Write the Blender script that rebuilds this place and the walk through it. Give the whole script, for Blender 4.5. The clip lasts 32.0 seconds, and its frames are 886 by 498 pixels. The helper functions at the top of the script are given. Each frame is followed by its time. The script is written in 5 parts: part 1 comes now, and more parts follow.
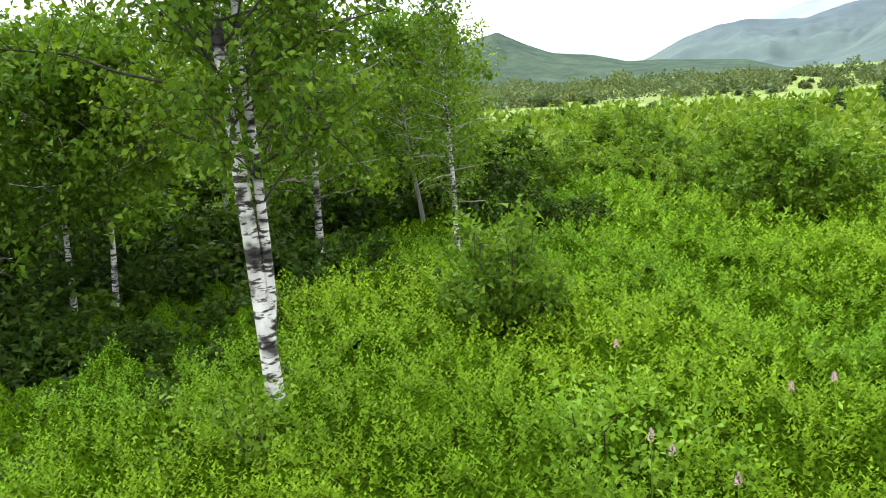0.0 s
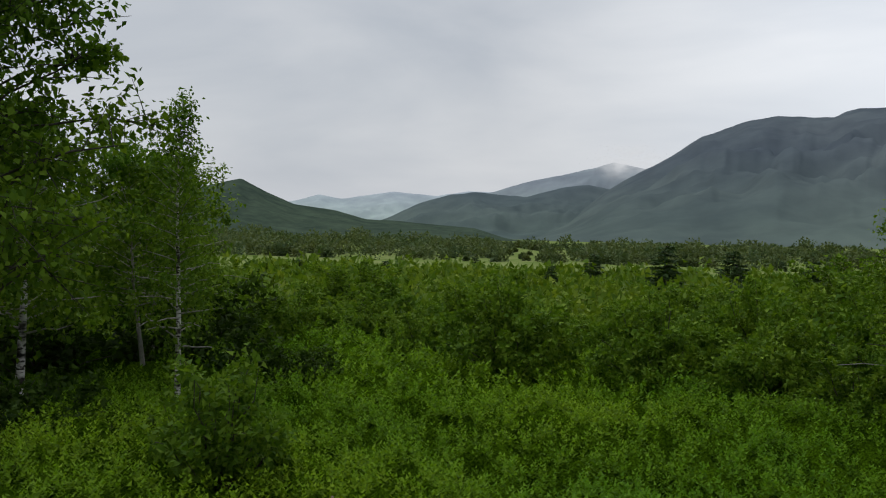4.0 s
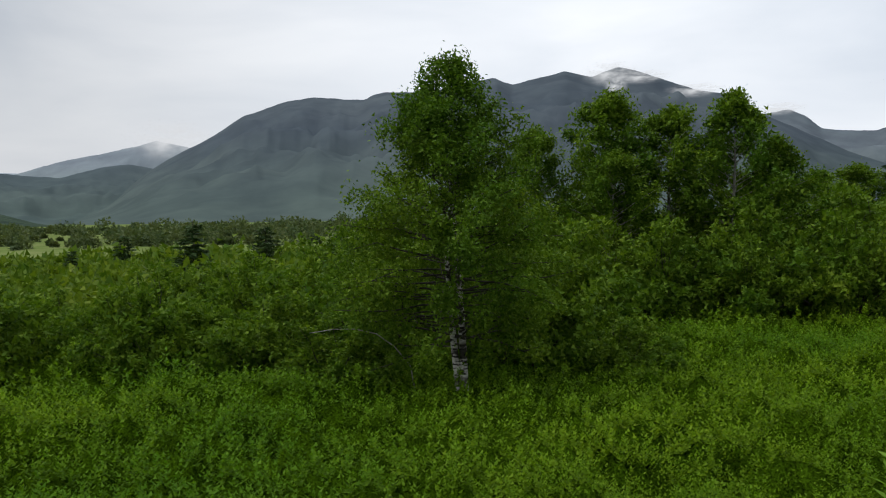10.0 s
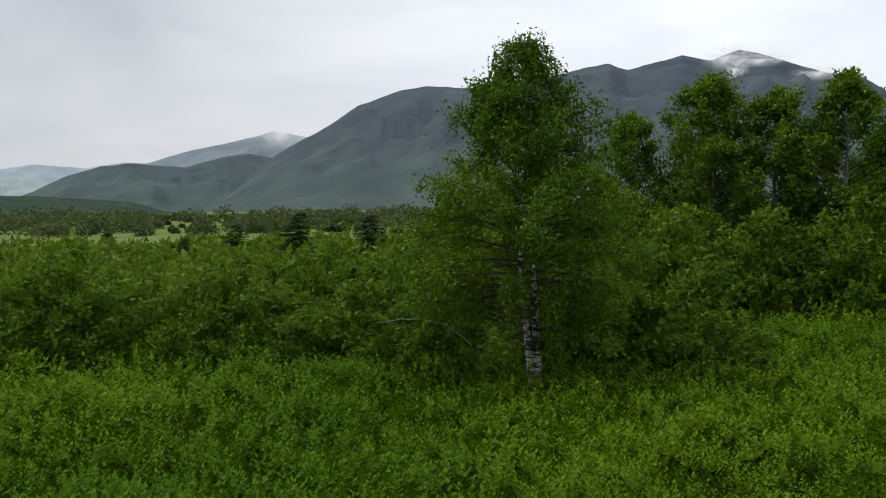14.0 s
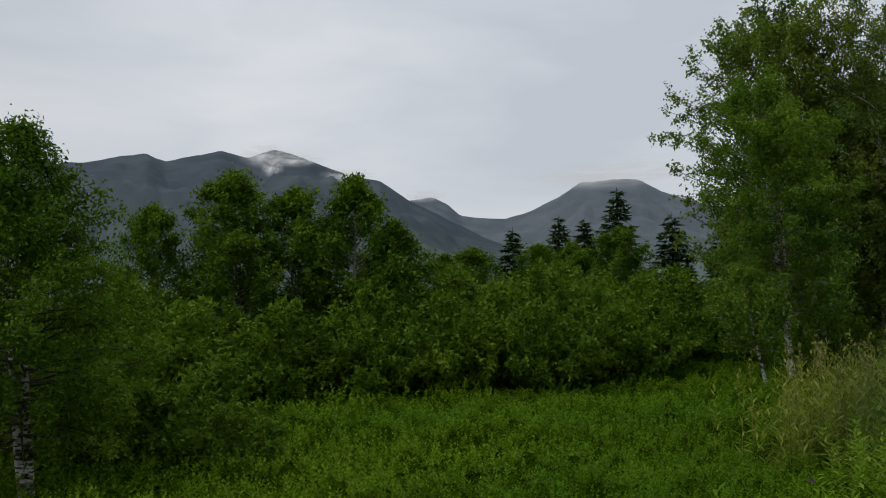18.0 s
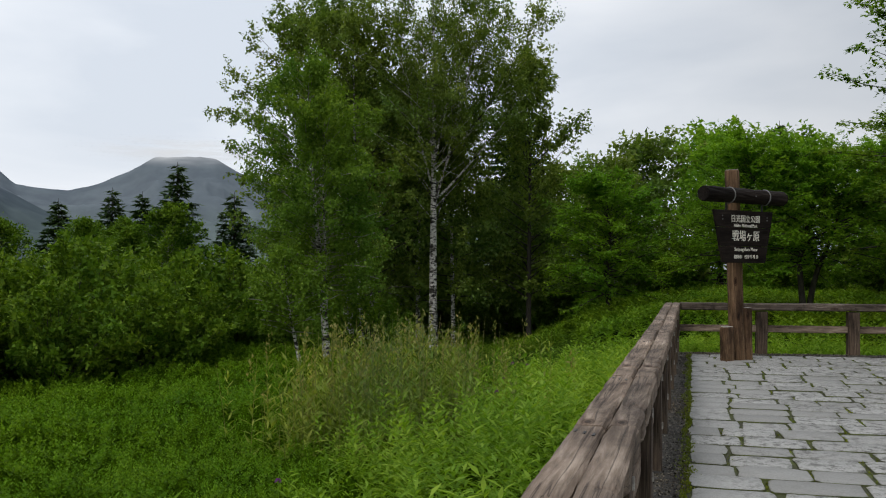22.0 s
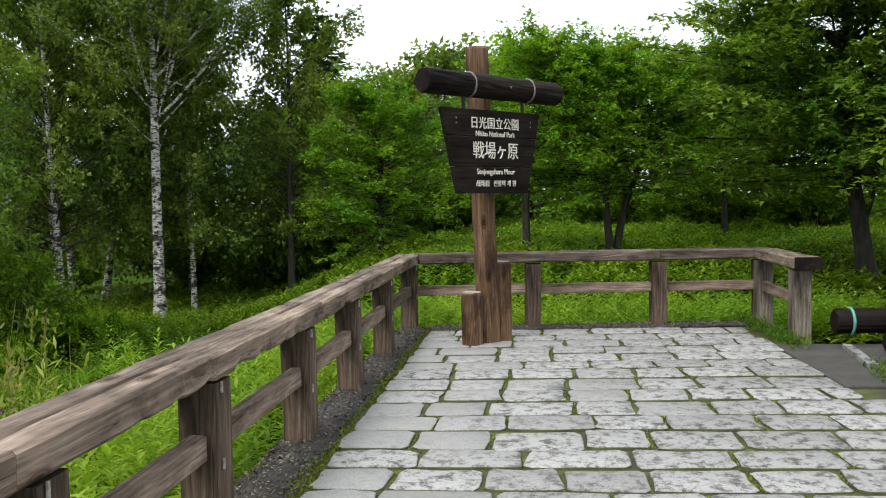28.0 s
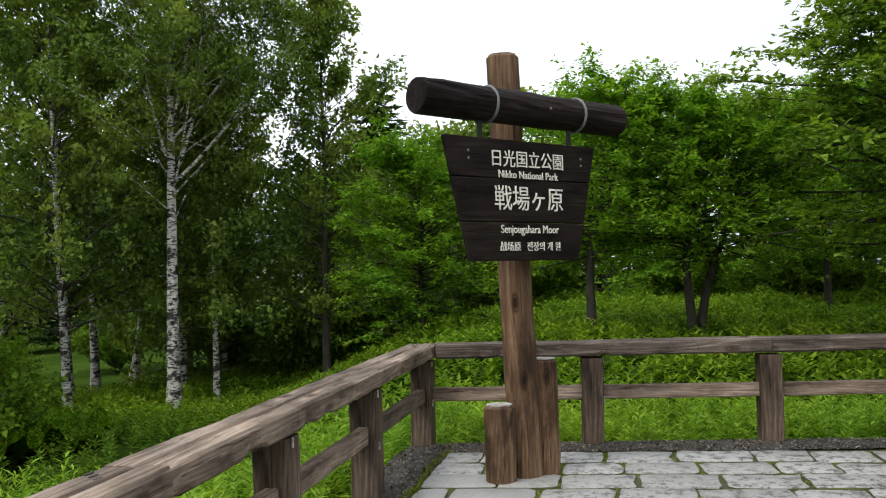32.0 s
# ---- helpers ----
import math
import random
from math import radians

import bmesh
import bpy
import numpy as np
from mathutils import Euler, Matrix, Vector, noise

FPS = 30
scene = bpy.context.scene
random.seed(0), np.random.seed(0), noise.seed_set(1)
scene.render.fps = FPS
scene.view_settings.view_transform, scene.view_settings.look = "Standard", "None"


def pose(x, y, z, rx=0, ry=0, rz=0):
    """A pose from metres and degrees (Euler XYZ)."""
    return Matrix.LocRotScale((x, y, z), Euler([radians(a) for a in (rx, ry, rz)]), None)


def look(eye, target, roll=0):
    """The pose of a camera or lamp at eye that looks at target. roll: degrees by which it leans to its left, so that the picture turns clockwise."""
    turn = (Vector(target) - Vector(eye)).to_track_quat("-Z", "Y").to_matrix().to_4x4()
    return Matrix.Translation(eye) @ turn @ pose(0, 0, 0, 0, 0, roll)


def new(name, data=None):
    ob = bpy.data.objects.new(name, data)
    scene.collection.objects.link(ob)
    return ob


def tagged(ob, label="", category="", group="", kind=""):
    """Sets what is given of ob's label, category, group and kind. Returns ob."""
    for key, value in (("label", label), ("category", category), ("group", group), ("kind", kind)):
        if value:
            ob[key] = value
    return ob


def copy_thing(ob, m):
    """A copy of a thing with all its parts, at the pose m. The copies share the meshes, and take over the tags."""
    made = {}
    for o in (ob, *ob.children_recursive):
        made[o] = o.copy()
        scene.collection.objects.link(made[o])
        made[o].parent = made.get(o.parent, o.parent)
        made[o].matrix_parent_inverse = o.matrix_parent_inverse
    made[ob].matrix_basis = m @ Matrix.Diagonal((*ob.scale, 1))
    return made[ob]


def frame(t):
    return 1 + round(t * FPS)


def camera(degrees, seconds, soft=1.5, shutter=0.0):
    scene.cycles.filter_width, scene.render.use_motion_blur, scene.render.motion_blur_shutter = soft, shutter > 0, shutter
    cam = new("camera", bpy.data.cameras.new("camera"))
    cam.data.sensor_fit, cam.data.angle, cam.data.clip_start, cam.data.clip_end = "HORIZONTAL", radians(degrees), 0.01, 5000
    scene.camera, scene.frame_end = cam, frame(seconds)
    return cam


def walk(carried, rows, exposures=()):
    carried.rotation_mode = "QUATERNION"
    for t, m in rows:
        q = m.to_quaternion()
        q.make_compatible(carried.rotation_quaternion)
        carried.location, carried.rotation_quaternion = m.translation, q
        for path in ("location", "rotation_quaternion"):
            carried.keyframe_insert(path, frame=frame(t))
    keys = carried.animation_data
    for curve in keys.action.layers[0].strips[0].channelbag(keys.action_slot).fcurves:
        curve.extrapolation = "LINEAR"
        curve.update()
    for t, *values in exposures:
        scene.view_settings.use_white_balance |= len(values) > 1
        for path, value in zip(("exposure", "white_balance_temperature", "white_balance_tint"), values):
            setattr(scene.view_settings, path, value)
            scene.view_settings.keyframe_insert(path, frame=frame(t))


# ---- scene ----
# ---- the camera and its walk ----
cam = camera(53.0, 32.0, soft=1.1)
# seconds, x, y, z, yaw, pitch, roll
ROWS = [
    (0.0, -20.182, -0.297, 1.554, 19.49, -10.10, 4.00),
    (0.5, -20.177, -0.298, 1.576, 19.14, -5.28, 3.42),
    (1.0, -20.173, -0.307, 1.586, 18.65, -1.98, 2.24),
    (1.5, -20.165, -0.310, 1.589, 18.53, -0.62, 1.64),
    (2.0, -20.162, -0.311, 1.586, 18.07, -0.20, 1.19),
    (2.5, -20.152, -0.316, 1.581, 16.78, -0.10, 0.66),
    (3.0, -20.135, -0.301, 1.577, 13.00, -0.42, -0.11),
    (3.5, -20.129, -0.326, 1.576, 7.14, -0.87, -1.12),
    (5.5, -20.074, -0.314, 1.542, -5.68, 0.65, 0.43),
    (6.0, -20.025, -0.277, 1.570, -11.08, 1.84, 0.57),
    (6.5, -19.951, -0.228, 1.584, -16.28, 2.19, 0.24),
    (7.0, -19.860, -0.206, 1.573, -20.44, 1.75, 0.12),
    (7.5, -19.804, -0.161, 1.560, -23.42, 0.75, -0.15),
    (8.0, -19.703, -0.072, 1.554, -25.86, -0.28, -0.38),
    (8.5, -19.593, -0.057, 1.547, -27.39, -1.12, -0.22),
    (9.0, -19.435, -0.065, 1.542, -26.88, -1.77, 0.42),
    (9.5, -19.295, -0.010, 1.535, -25.89, -2.04, 0.93),
    (10.0, -19.158, 0.039, 1.534, -25.54, -2.01, 0.86),
    (10.5, -19.040, 0.040, 1.526, -25.43, -1.92, 0.41),
    (11.0, -18.935, 0.026, 1.530, -23.61, -2.50, -0.44),
    (11.5, -18.832, 0.060, 1.516, -20.73, -3.41, -0.79),
    (12.0, -18.751, 0.100, 1.521, -19.02, -3.70, -0.34),
    (12.5, -18.698, 0.064, 1.524, -17.02, -3.96, 0.66),
    (13.0, -18.642, 0.100, 1.513, -15.47, -4.16, 1.10),
    (13.5, -18.618, 0.123, 1.518, -16.05, -3.71, 0.84),
    (14.0, -18.615, 0.098, 1.532, -18.36, -2.68, 0.77),
    (14.5, -18.592, 0.107, 1.535, -22.26, -1.73, 0.86),
    (15.0, -18.576, 0.087, 1.537, -26.79, -1.01, 0.63),
    (15.5, -18.544, 0.048, 1.541, -30.73, -0.43, 0.38),
    (17.5, -18.357, -0.132, 1.526, -43.94, 2.21, 0.98),
    (18.0, -18.337, -0.148, 1.533, -47.39, 2.81, 1.06),
    (18.5, -18.263, -0.139, 1.533, -51.88, 3.13, 0.53),
    (19.0, -18.200, -0.154, 1.528, -56.72, 3.04, -0.22),
    (19.5, -18.187, -0.187, 1.528, -60.18, 2.72, -0.54),
    (20.0, -18.144, -0.196, 1.531, -62.31, 2.31, -0.52),
    (20.5, -18.103, -0.204, 1.543, -64.26, 2.16, -0.46),
    (21.0, -17.748, -0.157, 1.534, -67.69, 2.21, -0.43),
    (21.5, -17.422, -0.155, 1.513, -71.93, 1.96, -0.97),
    (22.0, -17.138, -0.321, 1.516, -74.38, 1.34, -0.12),
    (22.5, -16.772, -0.460, 1.509, -77.41, 0.38, 0.78),
    (23.0, -16.247, -0.522, 1.517, -82.27, -1.29, 0.61),
    (23.5, -15.821, -0.694, 1.511, -85.05, -2.43, 0.60),
    (24.0, -15.332, -0.808, 1.517, -85.42, -2.61, 0.93),
    (24.5, -14.819, -0.938, 1.544, -85.44, -2.41, 1.10),
    (26.5, -12.666, -1.304, 1.507, -84.37, -2.73, 1.78),
    (27.0, -12.152, -1.426, 1.512, -84.54, -3.11, 1.30),
    (27.5, -11.603, -1.496, 1.517, -84.56, -3.22, 1.00),
    (28.0, -11.047, -1.565, 1.535, -84.24, -2.90, 1.11),
    (28.5, -10.493, -1.598, 1.534, -83.99, -2.31, 1.40),
    (29.0, -9.991, -1.611, 1.548, -83.75, -1.59, 1.54),
    (29.5, -9.542, -1.691, 1.525, -83.64, -1.10, 1.44),
    (30.0, -9.200, -1.714, 1.537, -83.38, -0.64, 1.04),
    (30.5, -8.925, -1.698, 1.548, -83.20, 0.44, 0.27),
    (31.0, -8.651, -1.734, 1.535, -82.17, 1.23, 0.03),
    (31.5, -8.396, -1.752, 1.536, -80.52, 1.38, 0.87),
    (32.0, -8.096, -1.714, 1.545, -79.59, 1.74, 1.66),
]
EXPOSURES = [(0.0, 1.83), (0.4, 1.18), (0.8, 0.03), (1.2, -0.27), (3.5, -0.27), (5.5, -0.62), (7.2, -0.57), (8.5, -0.17), (10.0, -0.22), (12.0, -0.02), (13.0, 0.06), (14.0, -0.17), (15.5, -0.27), (17.5, -0.65), (19.0, -0.75), (20.0, -0.5), (21.0, -0.4), (22.0, -0.25), (23.0, 0.15), (24.0, 0.35), (26.5, 0.65), (30.0, 0.8), (31.0, 0.5), (32.0, 0.6)]
walk(cam, [(t, pose(x, y, z, 90 + pitch, roll, yaw)) for t, x, y, z, yaw, pitch, roll in ROWS], EXPOSURES)

# ---- world: an overcast afternoon ----
world = bpy.data.worlds.new("overcast_sky")
scene.world = world
world.use_nodes = True
wt = world.node_tree
wt.nodes.clear()
w_out = wt.nodes.new("ShaderNodeOutputWorld")
w_bg = wt.nodes.new("ShaderNodeBackground")
w_sky = wt.nodes.new("ShaderNodeTexSky")
w_sky.sky_type, w_sky.sun_disc = "NISHITA", False
w_sky.sun_elevation, w_sky.sun_rotation = radians(52), radians(300)
w_sky.air_density, w_sky.dust_density = 1.5, 3.0
w_dim = wt.nodes.new("ShaderNodeMixRGB")
w_dim.blend_type = "MULTIPLY"
w_dim.inputs["Fac"].default_value = 1.0
w_dim.inputs["Color2"].default_value = (0.08, 0.08, 0.08, 1)
w_co = wt.nodes.new("ShaderNodeTexCoord")
w_map = wt.nodes.new("ShaderNodeMapping")
w_map.inputs["Scale"].default_value = (1.0, 1.0, 3.2)
w_map.inputs["Rotation"].default_value = (0.12, 0.05, 0.4)
w_noise = wt.nodes.new("ShaderNodeTexNoise")
w_noise.inputs["Scale"].default_value = 2.3
w_noise.inputs["Detail"].default_value = 5.0
w_noise.inputs["Roughness"].default_value = 0.5
w_noise.inputs["Distortion"].default_value = 0.35
w_ramp = wt.nodes.new("ShaderNodeValToRGB")
w_ramp.color_ramp.elements[0].position, w_ramp.color_ramp.elements[0].color = 0.33, (0.69, 0.745, 0.83, 1)
w_ramp.color_ramp.elements[1].position, w_ramp.color_ramp.elements[1].color = 0.66, (0.95, 0.98, 1.03, 1)
w_mix = wt.nodes.new("ShaderNodeMixRGB")
w_mix.inputs["Fac"].default_value = 0.9
for a, b in ((w_sky.outputs["Color"], w_dim.inputs["Color1"]), (w_co.outputs["Generated"], w_map.inputs["Vector"]),
             (w_map.outputs["Vector"], w_noise.inputs["Vector"]), (w_noise.outputs["Fac"], w_ramp.inputs["Fac"]),
             (w_dim.outputs["Color"], w_mix.inputs["Color1"]), (w_ramp.outputs["Color"], w_mix.inputs["Color2"]),
             (w_mix.outputs["Color"], w_bg.inputs["Color"]), (w_bg.outputs["Background"], w_out.inputs["Surface"])):
    wt.links.new(a, b)
w_sep = wt.nodes.new("ShaderNodeSeparateXYZ")
wt.links.new(w_co.outputs["Generated"], w_sep.inputs["Vector"])
w_dot = wt.nodes.new("ShaderNodeVectorMath")  # the cloud is thinnest towards the north-east
w_dot.operation = "DOT_PRODUCT"
w_dot.inputs[1].default_value = (0.76, 0.62, 0.2)
wt.links.new(w_co.outputs["Generated"], w_dot.inputs[0])
w_side = wt.nodes.new("ShaderNodeMapRange")
w_side.interpolation_type = "SMOOTHSTEP"
w_side.inputs["From Min"].default_value, w_side.inputs["From Max"].default_value = 0.62, 1.0
w_side.inputs["To Min"].default_value, w_side.inputs["To Max"].default_value = 0.9, 1.3
wt.links.new(w_dot.outputs["Value"], w_side.inputs["Value"])
w_high = wt.nodes.new("ShaderNodeMapRange")
w_high.interpolation_type = "SMOOTHSTEP"
w_high.inputs["From Min"].default_value, w_high.inputs["From Max"].default_value = 0.25, 1.0
w_high.inputs["To Min"].default_value, w_high.inputs["To Max"].default_value = 1.0, 1.7
wt.links.new(w_sep.outputs["Z"], w_high.inputs["Value"])
w_power = wt.nodes.new("ShaderNodeMath")
w_power.operation = "MULTIPLY"
wt.links.new(w_side.outputs["Result"], w_power.inputs[0])
wt.links.new(w_high.outputs["Result"], w_power.inputs[1])
wt.links.new(w_power.outputs["Value"], w_bg.inputs["Strength"])

sun = new("sun", bpy.data.lights.new("sun", "SUN"))
sun.data.energy, sun.data.angle, sun.data.color = 1.5, radians(22), (1.0, 0.97, 0.92)
sun.matrix_world = look((0, 0, 50), (0, 0, 50) + np.array((math.sin(radians(60)), -math.cos(radians(60)), -math.tan(radians(52)))))


# ---- materials ----
def material(name, rough=0.8, spec=0.3):
    m = bpy.data.materials.new(name)
    m.use_nodes = True
    n, l = m.node_tree.nodes, m.node_tree.links
    b = n["Principled BSDF"]
    b.inputs["Roughness"].default_value = rough
    b.inputs["Specular IOR Level"].default_value = spec
    return m, n, l, b


def ramp(n, l, source, stops):
    r = n.new("ShaderNodeValToRGB")
    els = r.color_ramp.elements
    while len(els) < len(stops):
        els.new(0.5)
    for e, (p, c) in zip(els, stops):
        e.position, e.color = p, (*c, 1)
    l.new(source, r.inputs["Fac"])
    return r.outputs["Color"]


def noise_tex(n, l, scale, stretch=(1, 1, 1), detail=4, coord="Object", rough=0.55, twist=0.0):
    co = n.new("ShaderNodeTexCoord")
    mp = n.new("ShaderNodeMapping")
    mp.inputs["Scale"].default_value = stretch
    t = n.new("ShaderNodeTexNoise")
    t.inputs["Scale"].default_value, t.inputs["Detail"].default_value, t.inputs["Roughness"].default_value = scale, detail, rough
    t.inputs["Distortion"].default_value = twist
    l.new(co.outputs[coord], mp.inputs["Vector"])
    l.new(mp.outputs["Vector"], t.inputs["Vector"])
    return t.outputs["Fac"]


def mixed(n, l, kind, fac, a, b):
    x = n.new("ShaderNodeMixRGB")
    x.blend_type = kind
    for socket, v in (("Fac", fac), ("Color1", a), ("Color2", b)):
        if isinstance(v, bpy.types.NodeSocket):
            l.new(v, x.inputs[socket])
        else:
            x.inputs[socket].default_value = (*v, 1) if isinstance(v, tuple) else v
    return x.outputs["Color"]


def bump(n, l, b, height, strength, distance):
    u = n.new("ShaderNodeBump")
    u.inputs["Strength"].default_value, u.inputs["Distance"].default_value = strength, distance
    l.new(height, u.inputs["Height"])
    l.new(u.outputs["Normal"], b.inputs["Normal"])


def leaf_material(name, dark, mid, light, through_light=0.27, rough=0.55, patch=0.35):
    """Leaves: every leaf has its own tint, drifting over the plant in patches, and lets some light through."""
    m, n, l, b = material(name, rough + 0.1, 0.08)
    geo = n.new("ShaderNodeNewGeometry")
    own = ramp(n, l, geo.outputs["Random Per Island"], [(0.0, dark), (0.55, mid), (1.0, light)])
    drift = noise_tex(n, l, patch, coord="Object", detail=3)
    tint = ramp(n, l, drift, [(0.32, (0.68, 0.8, 0.8)), (0.68, (1.3, 1.12, 0.85))])
    col = mixed(n, l, "MULTIPLY", 1.0, own, tint)
    l.new(col, b.inputs["Base Color"])
    tr = n.new("ShaderNodeBsdfTranslucent")
    l.new(mixed(n, l, "MULTIPLY", 1.0, col, (1.3, 1.35, 0.55)), tr.inputs["Color"])
    mx = n.new("ShaderNodeMixShader")
    mx.inputs["Fac"].default_value = through_light
    l.new(b.outputs["BSDF"], mx.inputs[1])
    l.new(tr.outputs["BSDF"], mx.inputs[2])
    l.new(mx.outputs["Shader"], n["Material Output"].inputs["Surface"])
    return m


def simple_colour(name, colour):
    m, n, l, b = material(name, 0.7, 0.2)
    l.new(ramp(n, l, noise_tex(n, l, 60), [(0.3, tuple(c * 0.7 for c in colour)), (0.7, tuple(min(1, c * 1.25) for c in colour))]), b.inputs["Base Color"])
    return m


LEAF_BIRCH = leaf_material("birch_leaves", (0.08, 0.13, 0.026), (0.129, 0.195, 0.041), (0.197, 0.27, 0.07), 0.44)
LEAF_EDGE = leaf_material("wood_edge_leaves", (0.044, 0.095, 0.008), (0.08, 0.152, 0.012), (0.14, 0.225, 0.025), 0.34)
# Much darker than the wood edge: shade under the thicket put into the leaves.
LEAF_SHADED = leaf_material("shaded_thicket_leaves", (0.016, 0.036, 0.004), (0.028, 0.056, 0.006), (0.05, 0.09, 0.011))
LEAF_SHRUB = leaf_material("shrub_leaves", (0.05, 0.105, 0.007), (0.088, 0.165, 0.012), (0.16, 0.25, 0.028), 0.32)
LEAF_BROAD = leaf_material("broadleaf_leaves", (0.09, 0.19, 0.014), (0.145, 0.28, 0.022), (0.21, 0.36, 0.045), 0.48)
LEAF_OAK = leaf_material("deep_green_leaves", (0.07, 0.138, 0.016), (0.118, 0.208, 0.027), (0.19, 0.295, 0.052), 0.44)
LEAF_CONIFER = leaf_material("conifer_needles", (0.03, 0.062, 0.02), (0.042, 0.08, 0.028), (0.06, 0.105, 0.038), 0.2)
LEAF_MEADOW = leaf_material("meadow_leaves", (0.052, 0.108, 0.003), (0.084, 0.166, 0.004), (0.13, 0.23, 0.009), 0.3, 0.6, 0.22)
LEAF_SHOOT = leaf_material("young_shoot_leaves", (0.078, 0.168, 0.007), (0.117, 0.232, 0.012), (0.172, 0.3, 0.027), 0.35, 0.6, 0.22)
LEAF_WEED = leaf_material("weed_leaves", (0.098, 0.195, 0.016), (0.16, 0.285, 0.028), (0.25, 0.39, 0.06), 0.42)
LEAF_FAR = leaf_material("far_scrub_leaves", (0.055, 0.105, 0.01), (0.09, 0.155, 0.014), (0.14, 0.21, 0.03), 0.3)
# Greyed, low-contrast tones: distance haze is put into the leaf colour.
LEAF_WOODS = leaf_material("hazy_woods_leaves", (0.07, 0.098, 0.045), (0.08, 0.112, 0.052), (0.095, 0.13, 0.06), 0.2)
FLOWER_PINK = simple_colour("pink_petals", (0.5, 0.3, 0.36))
FLOWER_PURPLE = simple_colour("purple_petals", (0.17, 0.05, 0.17))
LEAF_GREYGREEN = leaf_material("grey_green_leaves", (0.11, 0.165, 0.028), (0.175, 0.24, 0.048), (0.27, 0.335, 0.085), 0.38)
LEAF_PLUME = leaf_material("tall_grass_plumes", (0.12, 0.16, 0.05), (0.2, 0.22, 0.085), (0.3, 0.28, 0.13), 0.35)
LEAF_GRASS = leaf_material("grass_blades", (0.078, 0.155, 0.012), (0.132, 0.236, 0.018), (0.225, 0.35, 0.04), 0.4)
LEAF_LAWN = leaf_material("lawn_blades", (0.05, 0.1, 0.012), (0.085, 0.15, 0.018), (0.14, 0.22, 0.03), 0.3)
LEAF_MOSS = leaf_material("moss_sprigs", (0.08, 0.105, 0.018), (0.135, 0.17, 0.025), (0.2, 0.26, 0.035), 0.25)


def bark_birch():
    m, n, l, b = material("birch_bark", 0.75)
    base = ramp(n, l, noise_tex(n, l, 3.0, (2, 2, 2)), [(0.3, (0.34, 0.32, 0.29)), (0.65, (0.6, 0.58, 0.54))])
    marks = ramp(n, l, noise_tex(n, l, 2.6, (3.2, 3.2, 12.0), 5, rough=0.6), [(0.51, (1, 1, 1)), (0.57, (0.06, 0.05, 0.045))])
    scars = ramp(n, l, noise_tex(n, l, 1.1, (2.2, 2.2, 3.4), 3), [(0.51, (1, 1, 1)), (0.58, (0.08, 0.072, 0.064))])
    col = mixed(n, l, "MULTIPLY", 1.0, mixed(n, l, "MULTIPLY", 1.0, base, marks), scars)
    l.new(col, b.inputs["Base Color"])
    bump(n, l, b, noise_tex(n, l, 5, (3, 3, 16)), 0.4, 0.01)
    return m


def simple(name, stops, scale, stretch=(1, 1, 1), rough=0.85, relief=0.5, depth=0.01, spec=0.3, coord="Object", fine=8.0, deep=(0.72, 1.2)):
    m, n, l, b = material(name, rough, spec)
    a = noise_tex(n, l, scale, stretch, 6, coord)
    c = ramp(n, l, a, stops)
    f = noise_tex(n, l, scale * fine, stretch, 5, coord)
    c = mixed(n, l, "MULTIPLY", 1.0, c, ramp(n, l, f, [(0.3, (deep[0],) * 3), (0.7, (deep[1],) * 3)]))
    l.new(c, b.inputs["Base Color"])
    if relief:
        bump(n, l, b, f, relief, depth)
    return m


BARK_BIRCH = bark_birch()
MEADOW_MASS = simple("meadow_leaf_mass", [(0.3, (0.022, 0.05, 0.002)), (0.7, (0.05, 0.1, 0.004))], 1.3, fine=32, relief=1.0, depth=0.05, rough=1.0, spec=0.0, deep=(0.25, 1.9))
BARK_DARK = simple("dark_bark", [(0.3, (0.02, 0.017, 0.014)), (0.7, (0.065, 0.056, 0.046))], 4, (3, 3, 0.8))
BARK_GREY = simple("grey_bark", [(0.3, (0.16, 0.15, 0.13)), (0.7, (0.34, 0.32, 0.29))], 4, (3, 3, 0.9))


